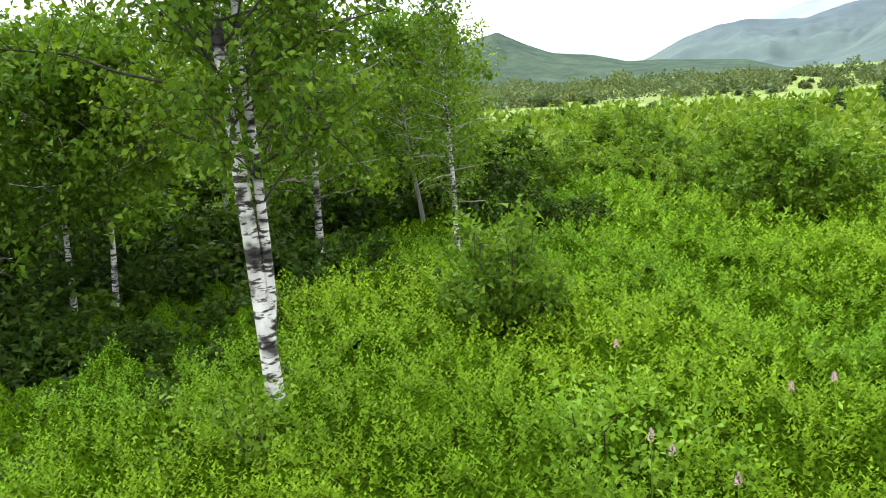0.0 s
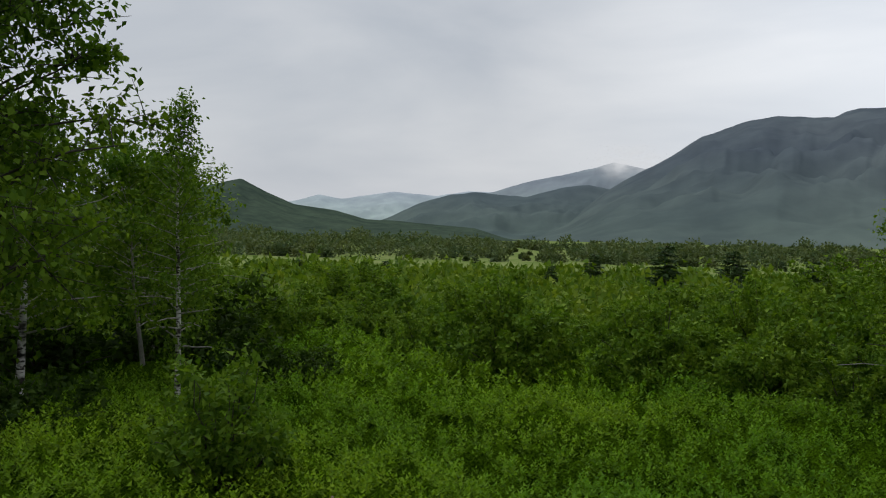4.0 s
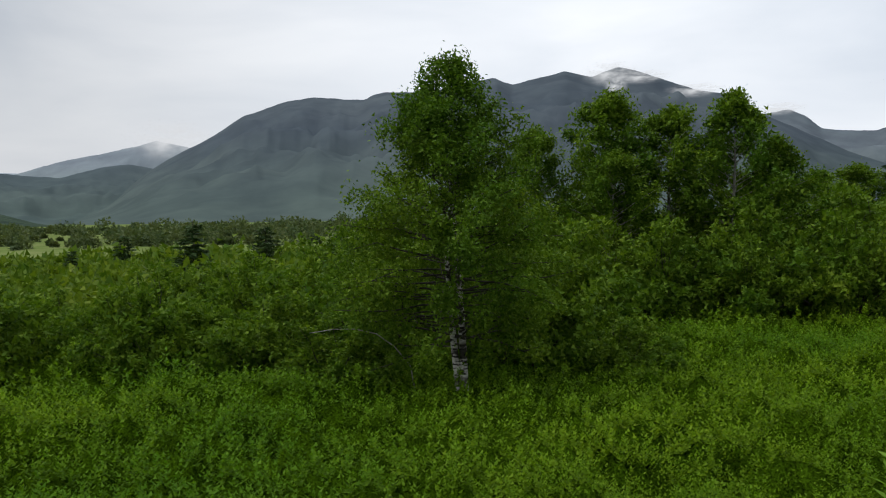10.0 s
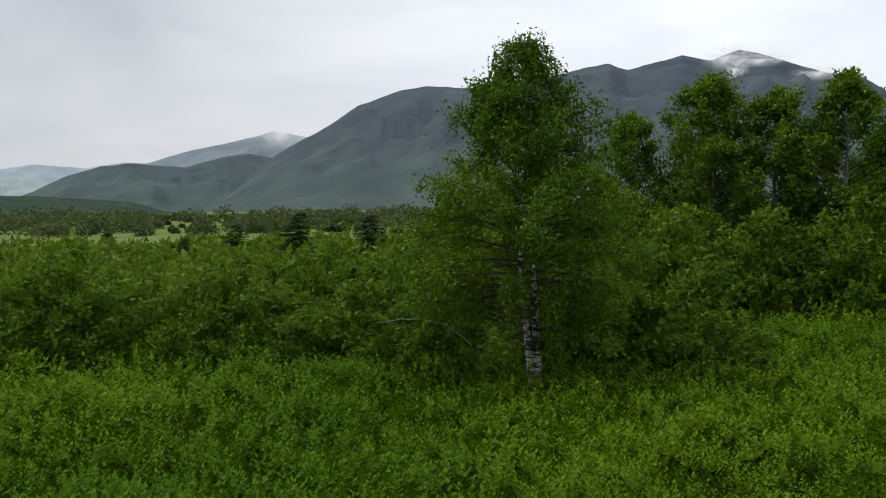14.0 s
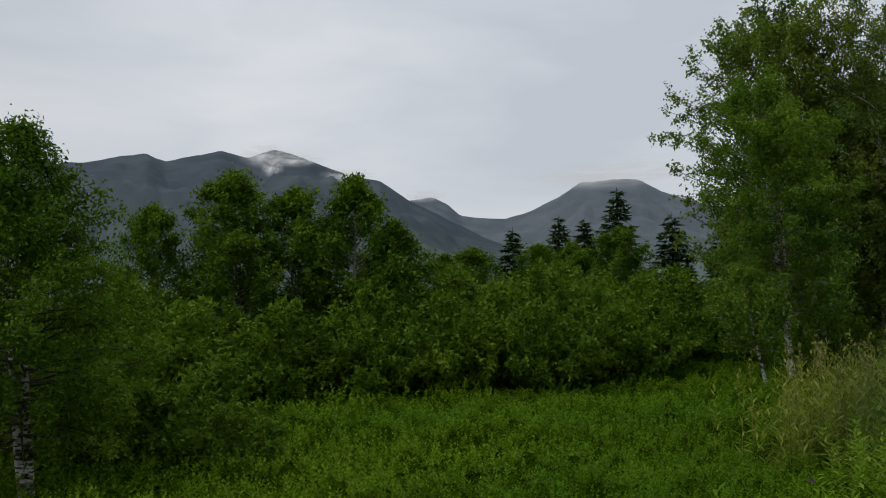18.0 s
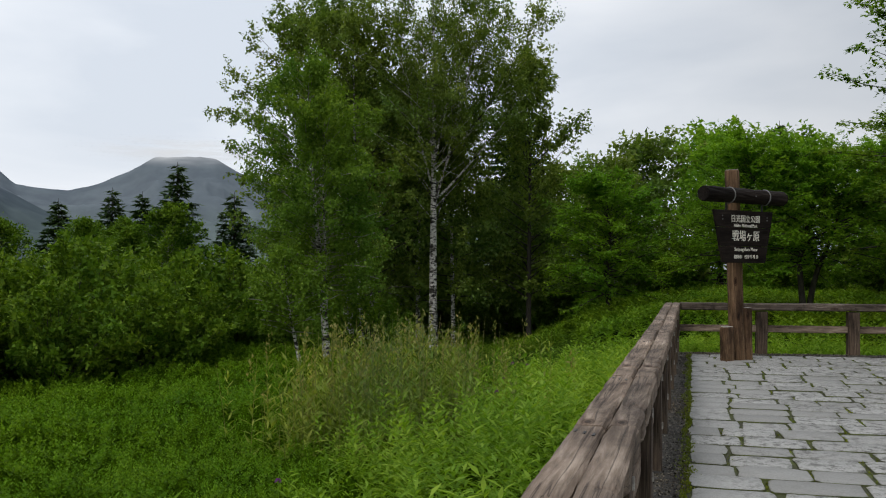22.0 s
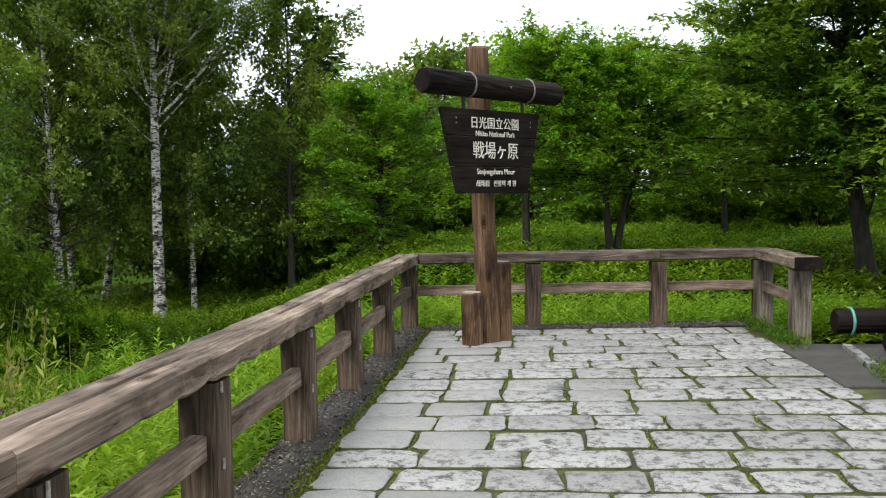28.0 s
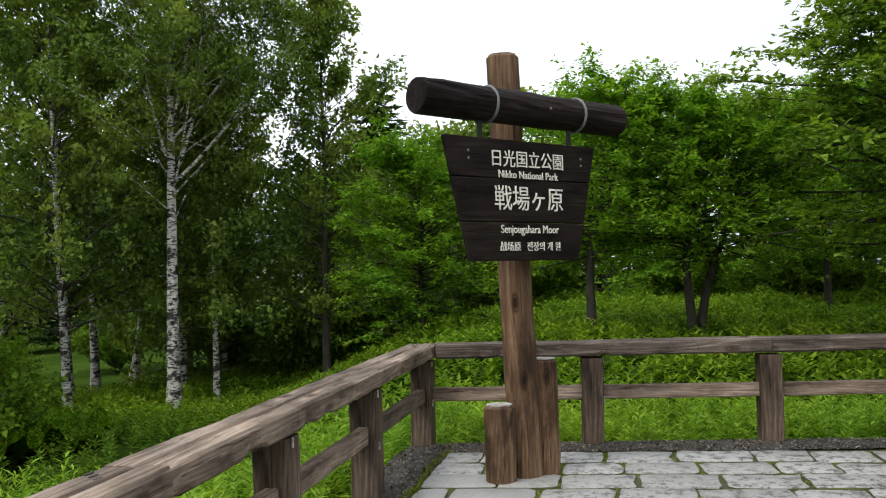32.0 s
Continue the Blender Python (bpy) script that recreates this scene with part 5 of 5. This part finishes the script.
for i, (x, y, h) in enumerate(((-20.6, 4.0, 0.72), (-20.75, 4.15, 0.74), (-20.3, 3.8, 0.7), (-20.0, 5.0, 0.72), (-19.75, 5.1, 0.74), (-18.7, 4.6, 0.72), (-18.5, 4.8, 0.7), (-18.2, 4.45, 0.72), (-21.2, 5.6, 0.75), (-20.0, 3.4, 0.7))):
    build_flower("spirea_flower", x, y, h, 0.03, FLOWER_PINK, "pale pink meadow spirea flower spike", 300 + i, False)
for i, (x, y, h) in enumerate(((-17.9, 5.2, 0.8), (-11.7, 2.3, 1.15), (-6.6, 1.7, 1.3), (-6.1, 1.9, 1.15), (-5.9, 1.55, 1.25), (-8.2, 1.6, 1.2))):
    build_flower("thistle_flower", x, y, h, 0.032, FLOWER_PURPLE, "purple thistle head on a tall stalk", 320 + i, True)


# ---- the terrace ----
def far_x(y):
    """The line of the far railing, which runs a little askew."""
    return 0.03 - 0.085 * y


def build_terrace():
    bm = bmesh.new()
    outline = [(-24, 0.12), (0.12, 0.12), (far_x(-4.5) + 0.15, -4.5), (-1.35, -4.5), (-1.35, -7.3), (-3.7, -7.3), (-3.7, -4.95), (-4.2, -4.95), (-4.2, -12), (-24, -12)]
    top = [bm.verts.new((x, y, -0.022)) for x, y in outline]
    low = [bm.verts.new((x, y, -1.3)) for x, y in outline]
    bm.faces.new(top)
    for i in range(len(outline)):
        j = (i + 1) % len(outline)
        bm.faces.new((top[i], low[i], low[j], top[j]))
    bmesh.ops.recalc_face_normals(bm, faces=bm.faces)
    me = bpy.data.meshes.new("terrace_base")
    bm.to_mesh(me)
    bm.free()
    me.materials.append(MOSS)
    return tagged(new("terrace_floor", me), "raised terrace bed with mossy joints between paving stones", "terrace", kind="structure")


TERRACE = build_terrace()


def gravel_strip(name, a, b, width):
    a, b = np.array(a, dtype=float), np.array(b, dtype=float)
    L = np.linalg.norm(b - a)
    rng = np.random.default_rng(3)
    n, w = int(L / 0.06), 7
    s, t = np.meshgrid(np.linspace(0, 1, n), np.linspace(-0.5, 0.5, w), indexing="ij")
    d = (b - a) / L
    nrm = np.array((-d[1], d[0]))
    edge = 1 + 0.12 * np.sin(s * L * 3.1) + 0.08 * np.sin(s * L * 7.7)
    x = a[0] + d[0] * L * s + nrm[0] * t * width * edge
    y = a[1] + d[1] * L * s + nrm[1] * t * width * edge
    z = -0.008 + rng.normal(0, 0.003, s.shape) + 0.006 * np.cos(t * math.pi)
    i, j = np.meshgrid(np.arange(n - 1), np.arange(w - 1), indexing="ij")
    f = np.stack([i * w + j, (i + 1) * w + j, (i + 1) * w + j + 1, i * w + j + 1], -1).reshape(-1, 4)
    tagged(new(name, quick_mesh(name, np.stack([x, y, z], -1).reshape(-1, 3), f, GRAVEL, True)), "dark fine gravel strip under the railing", "gravel", kind="structure")
    m = int(L * width * 2200)
    u, q = rng.random(m), rng.uniform(-0.5, 0.5, m)
    p = np.stack([a[0] + d[0] * L * u + nrm[0] * q * width, a[1] + d[1] * L * u + nrm[1] * q * width, 0.0 * u], -1)
    ax = rng.normal(0, 1, (m, 3)) * np.array((1, 1, 0.3))
    nm = rng.normal(0, 0.4, (m, 3)) + np.array((0, 0, 1.0))
    Lg = rng.uniform(0.012, 0.028, m)
    me = leaf_mesh("gravel", p, ax, nm, Lg, Lg * 0.9, GRAIN, fold=-0.4)
    tagged(new("gravel", me), "loose dark gravel along the railing", "gravel", kind="stuff")


gravel_strip("pavement_gravel_strip", (-19.5, -0.08), (0.0, -0.08), 0.4)
gravel_strip("pavement_gravel_strip", (-0.17, -0.3), (far_x(-4.3) - 0.2, -4.3), 0.46)


# ---- the railing ----
def build_post(x, y, parent, rng, size=0.195, height=0.75, yaw=0.0, mat=WOOD_POST):
    bm = timber_bm(height + 0.05, size, size, rng, 0.008, 8, 0.003)
    bmesh.ops.rotate(bm, verts=bm.verts, cent=(0, 0, 0), matrix=Matrix.Rotation(radians(-90), 3, "Y"))
    ob = part("post", bm, mat, parent)
    ob.location, ob.rotation_euler = (x, y, height / 2 - 0.045), (rng.normal(0, 0.008), rng.normal(0, 0.008), radians(yaw))
    return ob


def beam(name, a, b, z, sy, sz, parent, rng, mat=WOOD_RAIL, label="", wear=0.004, bevel=0.008):
    za, zb = z if isinstance(z, tuple) else (z, z)
    a, b = Vector((*a, za)), Vector((*b, zb))
    ob = part(name, timber_bm((b - a).length, sy, sz, rng, bevel, max(6, int((b - a).length / 0.035)), wear), mat, parent, label)
    ob.location = (a + b) / 2
    ob.rotation_euler = (0, -math.atan2(b.z - a.z, (b - a).to_2d().length), math.atan2(b.y - a.y, b.x - a.x))
    return ob


def rail_rise(x):
    """The rail climbs a little towards the terrace's far corner."""
    return 0.04 * float(smooth01(x, -6.0, 0.0))


def build_railing(name, pts, posts, label, cap_mat=WOOD_RAIL, post_mat=WOOD_POST, size=0.195, thick=0.13):
    """Posts along a line, one heavy cap rail in lengths and one lower rail between the posts."""
    rng = np.random.default_rng(len(pts) * 7 + len(posts))
    root = tagged(new(name), label, "railing")
    for x, y, yaw in posts:
        build_post(x, y, root, rng, size=size, height=0.742 + rail_rise(x), yaw=yaw, mat=post_mat)
    for a, b in zip(posts, posts[1:]):
        va, vb = Vector(a[:2]), Vector(b[:2])
        d = (vb - va).normalized() * size * 0.5
        beam("lower_rail", va + d, vb - d, (0.42 + rail_rise(a[0]) * 0.7, 0.42 + rail_rise(b[0]) * 0.7), 0.08, 0.125, root, rng)
    for a, b in zip(pts, pts[1:]):
        k = (Vector(b) - Vector(a)).normalized()
        side = Vector((-k.y, k.x))
        for off, width, slide in ((0.092, 0.141, 0.0), (-0.0465, 0.133, 0.03)):
            va, vb = Vector(a) + side * off + k * slide, Vector(b) + side * off + k * (slide - 0.004)
            lift = rng.normal(0, 0.0015)
            ob = beam("cap_rail", va, vb, (0.742 + thick / 2 + rail_rise(va.x) + lift, 0.742 + thick / 2 + rail_rise(vb.x) + lift), width, thick, root, rng, cap_mat, wear=0.0045, bevel=0.016)
            length = (vb - va).length
            if off > 0:
                for q in (-0.04, 0.0, 0.04):
                    pl = part("bolt_slot", box_bm(0.05, 0.012, 0.004, 0.001), IRON, ob)
                    pl.location = (length / 2 - 0.16 + q * 0.9, q, thick / 2 + 0.0003)
    for x, y, yaw in posts:
        for z in (0.70, 0.335):
            peg = part("peg", box_bm(0.011, 0.012, 0.055, 0.002), WOOD_END, root, "pale wooden peg")
            peg.matrix_basis = Matrix.Translation((x, y, z + rail_rise(x))) @ Matrix.Rotation(radians(yaw), 4, "Z") @ Matrix.Translation((-0.05, -size / 2 - 0.006, 0))
    return root


LEFT_POSTS = [(x, 0.0, 0.0) for x in (-17.1, -15.35, -13.6, -11.85, -10.1, -8.5, -7.0, -5.3, -3.68, -1.95, 0.02)]
build_railing("railing", [(-17.3, 0), (-13.4, 0), (-11.6, 0), (-8.75, 0), (-5.05, 0), (0.17, 0)], LEFT_POSTS, "long weathered grey-brown timber railing beside the paved terrace")
build_railing("railing", [(0.04, -0.115), (far_x(-3.1) + 0.02, -3.1), (far_x(-4.5) + 0.05, -4.5)], [(far_x(-1.55) + 0.02, -1.55, 5), (far_x(-3.12) + 0.02, -3.12, 5), (far_x(-4.42) + 0.06, -4.42, 5)], "short dark timber railing across the terrace's end", WOOD_DARK)
beam("lower_rail", (0.035, -0.1), (far_x(-1.45) + 0.02, -1.455), 0.448, 0.08, 0.125, bpy.data.objects["railing.001"], np.random.default_rng(4))
build_railing("railing", [(0.3, -4.4), (-1.42, -4.4)], [(0.3, -4.4, 0), (-1.22, -4.4, 0)], "return bay of the timber railing with a dark end", post_mat=WOOD_PALE)
build_railing("railing", [(-3.5, -4.55), (-3.5, -9.0)], [(-3.5, -4.7, 0), (-3.5, -6.5, 0), (-3.5, -8.3, 0)], "timber railing with a dark wet cap rail beyond the gap", WOOD_BLACK, WOOD_PALE)


# ---- the park sign ----
def text_mesh(text, size, upright="TOP_BASELINE"):
    cu = bpy.data.curves.new("lettering", "FONT")
    cu.body, cu.size, cu.extrude, cu.align_x, cu.align_y, cu.resolution_u = text, size, 0.003, "LEFT", upright, 3
    tmp = bpy.data.objects.new("lettering", cu)
    scene.collection.objects.link(tmp)
    bpy.context.view_layer.update()
    me = bpy.data.meshes.new_from_object(tmp.evaluated_get(bpy.context.evaluated_depsgraph_get()))
    bpy.data.objects.remove(tmp)
    return me


def extent(me, axis):
    co = [v.co[axis] for v in me.vertices]
    return min(co), max(co)


def lettering(text, size, name, parent, x, z, wide=1.0):
    """One line of raised characters, each a piece of its own, centred on x."""
    whole = text_mesh(text, size)
    lo, hi = extent(whole, 0)
    drop = extent(text_mesh(text, size, "CENTER"), 1)[0] - extent(whole, 1)[0]
    for i, ch in enumerate(text):
        if ch == " ":
            continue
        me = text_mesh(ch, size)
        shift = extent(text_mesh(text[:i + 1], size), 0)[1] - extent(me, 0)[1] - (lo + hi) / 2
        me.transform(Matrix.Diagonal((wide, 1, 1, 1)) @ Matrix.Translation((shift, drop, 0)))
        me.materials.clear()
        me.materials.append(PAINT)
        ob = child(name, me, parent)
        ob.matrix_basis = Matrix.Translation((x, -0.029, z)) @ Matrix.Rotation(radians(90), 4, "X")


def build_sign():
    """Local x runs along the board to its readers' right, -y faces them."""
    rng = np.random.default_rng(21)
    root = tagged(new("park_sign"), "dark timber park sign hung from a beam on a log post", "sign")
    root.matrix_world = Matrix.Translation((-1.373, -0.987, 0)) @ Matrix.Rotation(radians(-42.1), 4, "Z")
    post = part("post", log_bm(3.24, 0.13, rng, 20, 12, 0.02, 0.08), WOOD_LOG, root, "round brown log post with bleached top")
    post.location, post.rotation_euler = (0.145, 0.03, -0.02), (radians(0.5), radians(-2.6), 0)
    cap = part("post_top", log_bm(0.015, 0.105, rng, 20, 2, 0.004), WOOD_END, root, "pale weathered end grain")
    cap.location, cap.rotation_euler = (-0.002, 0.002, 3.206), (radians(0.5), radians(-2.6), 0)
    bm = log_bm(1.98, 0.125, rng, 24, 10, 0.012)
    bmesh.ops.rotate(bm, verts=bm.verts, cent=(0, 0, 0), matrix=Matrix.Rotation(radians(90), 3, "Y"))
    bmesh.ops.translate(bm, verts=bm.verts, vec=(-0.99, 0, 0))
    hanging = part("cross_beam", bm, WOOD_BLACK, root, "black-brown round log beam")
    hanging.location, hanging.rotation_euler = (-0.05, -0.29, 2.748), (0, radians(0.3), 0)
    for x in (-0.5, 0.38):
        t = Tubes()
        a = np.linspace(0, 2 * np.pi, 25)
        t.add(np.stack([0.02 * 0 * a, 0.128 * np.cos(a), 0.128 * np.sin(a)], -1), np.full(25, 0.012), 6)
        band = child("steel_band", t.mesh("steel_band", METAL), hanging)
        band.location = (x + 0.13, 0, 0)
        bm = box_bm(0.045, 0.012, 0.2, 0.003)
        strap = part("iron_hanger", bm, IRON, root)
        strap.location = (x, -0.3, 2.6)
    bolt = bmesh.new()
    bmesh.ops.create_uvsphere(bolt, u_segments=10, v_segments=6, radius=0.012)
    b = part("bolt", bolt, METAL, hanging)
    b.location = (0.14, -0.124, 0.0)
    board = new("board")
    board.parent = root
    board.location, board.rotation_euler = (-0.125, -0.33, 2.07), (0, 0, 0)
    for k, (z0, z1) in enumerate(((0.43, 0.154), (0.149, -0.157), (-0.162, -0.43))):
        def half(z):
            return 0.522 + (z + 0.43) / 0.86 * 0.21
        bm = bmesh.new()
        f = [bm.verts.new((sx * half(z), y, z)) for y in (-0.025, 0.025) for sx, z in ((-1, z1), (1, z1), (1, z0), (-1, z0))]
        for q in ((0, 1, 2, 3), (7, 6, 5, 4), (0, 4, 5, 1), (1, 5, 6, 2), (2, 6, 7, 3), (3, 7, 4, 0)):
            bm.faces.new([f[i] for i in q])
        bmesh.ops.bevel(bm, geom=bm.edges[:], offset=0.006, segments=1, affect="EDGES")
        bmesh.ops.recalc_face_normals(bm, faces=bm.faces)
        part("plank", bm, WOOD_BLACK, board, "black-stained plank with faded foot" if k == 2 else "black-stained plank")
    lettering("日光国立公園", 0.13, "character", board, 0.03, 0.285, 0.93)
    lettering("Nikko National Park", 0.078, "character", board, 0.03, 0.18, 0.9)
    lettering("戦場ヶ原", 0.19, "character", board, 0.03, 0.0, 0.9)
    lettering("Senjougahara Moor", 0.082, "character", board, 0.03, -0.21, 0.88)
    lettering("战场原   전장의 개 원", 0.07, "character", board, 0.03, -0.335, 0.95)
    for x in (-0.53, 0.57):
        for z in (0.33, 0.28):
            bm = bmesh.new()
            bmesh.ops.create_uvsphere(bm, u_segments=8, v_segments=5, radius=0.01)
            s = part("screw", bm, METAL, board)
            s.location = (x, -0.025, z)
    for x, y, h, r in ((-0.12, 0.02, 0.59, 0.115), (0.33, 0.0, 0.9, 0.105)):
        st = part("log_stub", log_bm(h, r, rng, 18, 6, 0.02), WOOD_LOG, root, "short upright log beside the post")
        st.location = (x, y, -0.02)
        e = part("end_grain", log_bm(0.012, r - 0.018, rng, 18, 2, 0.003), WOOD_END, root)
        e.location = (x, y, h - 0.026)


build_sign()


# ---- stacked logs and the ramp beyond the gap ----
def build_ramp():
    ob = part("ramp", box_bm(2.1, 2.8, 0.09, 0.01, (0, 0, 0)), CONCRETE, None)
    ob.location = (-2.6, -5.45, -0.038)
    tagged(ob, "dark worn concrete landing beside the paving", "ramp", kind="structure")
    ob.name = "pavement_ramp"


build_ramp()


def build_log(x, y, z, length, r, yaw, label, seed, tape=True):
    rng = np.random.default_rng(seed)
    root = tagged(new("log"), label, "log", "dark logs beside the terrace")
    bm = log_bm(length, r, rng, 18, 8, 0.015)
    bmesh.ops.rotate(bm, verts=bm.verts, cent=(0, 0, 0), matrix=Matrix.Rotation(radians(90), 3, "Y"))
    bmesh.ops.translate(bm, verts=bm.verts, vec=(-length / 2, 0, 0))
    part("bole", bm, WOOD_BLACK, root)
    if tape:
        t = Tubes()
        a = np.linspace(0, 2 * np.pi, 25)
        t.add(np.stack([0 * a, (r + 0.006) * np.cos(a), (r + 0.006) * np.sin(a)], -1), np.full(25, 0.016), 4)
        b = child("tape_band", t.mesh("tape_band", TAPE), root, "green tape band")
        b.location = (-length / 2 + 0.16, 0, 0)
    root.matrix_world = pose(x, y, z, 0, 0, yaw)


build_log(-1.46, -6.16, 0.24, 3.0, 0.13, -88, "dark round log with a green tape band, on blocks", 1)
build_log(-2.5, -6.75, 0.2, 3.2, 0.14, -86, "dark wet log with a green tape band near the railing", 2)
build_log(-2.05, -5.75, 0.11, 1.6, 0.1, -85, "shorter dark log lying on the ground", 3, False)


def build_bench(x, y, yaw):
    """A low bench: thick dark boards on two short round logs."""
    rng = np.random.default_rng(31)
    root = tagged(new("log_bench"), "low dark wet timber bench on short round logs", "bench")
    root.matrix_world = pose(x, y, 0.0, 0, 0, yaw)
    for k, dy in enumerate((-0.16, 0.0, 0.16)):
        b = part("seat_board", timber_bm(1.7, 0.15, 0.07, rng, 0.008, 14, 0.004), WOOD_BLACK, root)
        b.location = (0, dy, 0.29)
    for dx in (-0.6, 0.6):
        bm = log_bm(0.5, 0.125, rng, 16, 4, 0.012)
        bmesh.ops.rotate(bm, verts=bm.verts, cent=(0, 0, 0), matrix=Matrix.Rotation(radians(90), 3, "X"))
        lg = part("leg", bm, WOOD_BLACK, root)
        lg.location = (dx, 0.25, 0.125)


build_bench(-4.7, -5.9, 90)


def build_lawn():
    """Short grass round the posts, the bench and the landing."""
    rng = np.random.default_rng(12)
    spots = ((-3.6, -4.62, 0.25, 0.1, 170), (-1.3, -4.25, 0.25, 0.08, 150), (-4.6, -5.1, 0.2, 0.12, 140), (-3.2, -4.7, 0.3, 0.1, 60), (-0.7, -4.2, 0.35, 0.06, 160), (0.0, -4.2, 0.3, 0.06, 110))
    xy = np.concatenate([np.stack([rng.normal(x, sx, n), rng.normal(y, sy, n)], -1) for x, y, sx, sy, n in spots])
    p, ax, nm, L, Wd = plant_patch(rng, xy, rng.uniform(0.03, 0.12, len(xy)), 6, 0.06, 0.2, 1.2)
    p[:, 2] += np.repeat(-0.01 - ground_z(xy[:, 0], xy[:, 1]), 6)
    tagged(new("grass_tufts", leaf_mesh("grass_tufts", p, ax, nm, L, Wd, LEAF_LAWN)), "short green grass tufts round the posts", "grass", kind="stuff")
    kerb = part("pavement_kerb", timber_bm(1.15, 0.09, 0.05, rng, 0.006, 8, 0.004), STONE, None)
    kerb.matrix_world = pose(-2.35, -4.62, 0.025, 0, 0, 172)
    tagged(kerb, "pale concrete edge of the landing", "kerb", kind="structure")
    end = part("end_board", box_bm(0.012, 0.285, 0.134, 0.003), WOOD_BLACK, None)
    end.location = (-1.462, -4.42, 0.807 + rail_rise(-1.42))
    end.parent = bpy.data.objects["railing.002"]


build_lawn()


# ---- paving stones ----
def build_paving():
    rng = np.random.default_rng(77)
    made, rest_v, rest_f, count = 0, [], [], 0
    x = -0.38
    cells, seams = [], []
    while x > -23.4:
        depth = rng.uniform(0.38, 0.47)
        k = 0.055 * float(smooth01(x, -8.5, -2.5))
        right = -3.85 if x > -4.1 else -8.8
        y = -0.31 - rng.uniform(0, 0.015)
        first = True
        while y > right:
            w = rng.uniform(0.42, 0.66) if not first else rng.uniform(0.25, 0.6)
            if right > -5 and y - w < right - 0.1:
                w = y + 4.1 + rng.uniform(-0.05, 0.05)
            cells.append((x - depth / 2 - k * (y - w / 2) * 1.0, y - (w - 0.045) / 2, depth - rng.uniform(0.032, 0.046), w - rng.uniform(0.022, 0.042), k))
            seams.append((x - depth / 2 - k * (y - w) * 1.0, y - w + 0.022, depth, k))
            y -= w
            first = False
        x -= depth
    for cx, cy, sx, sy, k in cells:
        pts = []
        c = rng.uniform(0.015, 0.045, 4)
        hx, hy = sx / 2, sy / 2
        ring = [(-hx + c[0], -hy), (0, -hy), (hx - c[1], -hy), (hx, -hy + c[1]), (hx, 0), (hx, hy - c[2]), (hx - c[2], hy), (0, hy), (-hx + c[3], hy), (-hx, hy - c[3]), (-hx, 0), (-hx, -hy + c[0])]
        ring = [(a + rng.normal(0, 0.009), b + rng.normal(0, 0.009)) for a, b in ring]
        ring = [(a - k * b, b) for a, b in ring]
        dz = rng.normal(0, 0.004)
        v = [(a * 0.955, b * 0.965, dz + rng.normal(0, 0.0025)) for a, b in ring] + [(a, b, -0.007 + dz) for a, b in ring] + [(a, b, -0.06) for a, b in ring] + [(0, 0, dz + 0.003)]
        f = [(i, (i + 1) % 12, 24 + 12) for i in range(12)]
        for o in (0, 12):
            for i in range(12):
                j = (i + 1) % 12
                f += [(o + i, o + 12 + i, o + 12 + j), (o + i, o + 12 + j, o + j)]
        if made < 300 and cy > -6.2:
            me = quick_mesh("paving_stone", v, f, STONE, False, MOSS, [0] * 36 + [1] * 24)
            ob = child("paving_stone", me, TERRACE)
            ob.location = (cx, cy, 0)
            made += 1
        else:
            rest_v.append(np.array(v) + np.array((cx, cy, 0)))
            rest_f.append(np.array(f) + count)
            count += len(v)
    if rest_v:
        me = quick_mesh("paving_rest", np.concatenate(rest_v), np.concatenate(rest_f), STONE, False, MOSS, ([0] * 36 + [1] * 24) * len(rest_v))
        ob = child("paving_stones", me, TERRACE)
        tagged(ob, kind="stuff")

    moss = []
    for cx, cy, depth, k in seams:
        if cx > -14 and cy > -5.5:
            m = int(rng.uniform(0, 1) ** 2 * 46)
            t = rng.uniform(-0.5, 0.5, m) * depth
            moss.append(np.stack([cx + t, cy + rng.normal(0, 0.012, m), np.full(m, -0.02)], -1))
    n = 9000
    x = rng.uniform(-16, -0.3, n)
    wide = 0.012 + 0.03 * np.abs(np.sin(x * 2.3) * np.sin(x * 0.9 + 1))
    moss.append(np.stack([x, -0.27 + rng.normal(0, 1, n) * wide + 0.015 * np.sin(x * 5), np.full(n, -0.012)], -1))
    p = np.concatenate(moss)
    ax = rng.normal(0, 0.6, p.shape) + np.array((0, 0, 0.8))
    L = rng.uniform(0.012, 0.03, len(p))
    tagged(new("moss", leaf_mesh("moss", p, ax, rng.normal(0, 1, p.shape), L, L * 0.6, LEAF_MOSS)), "green moss and grass sprigs in the paving joints", "moss", kind="stuff")


build_paving()
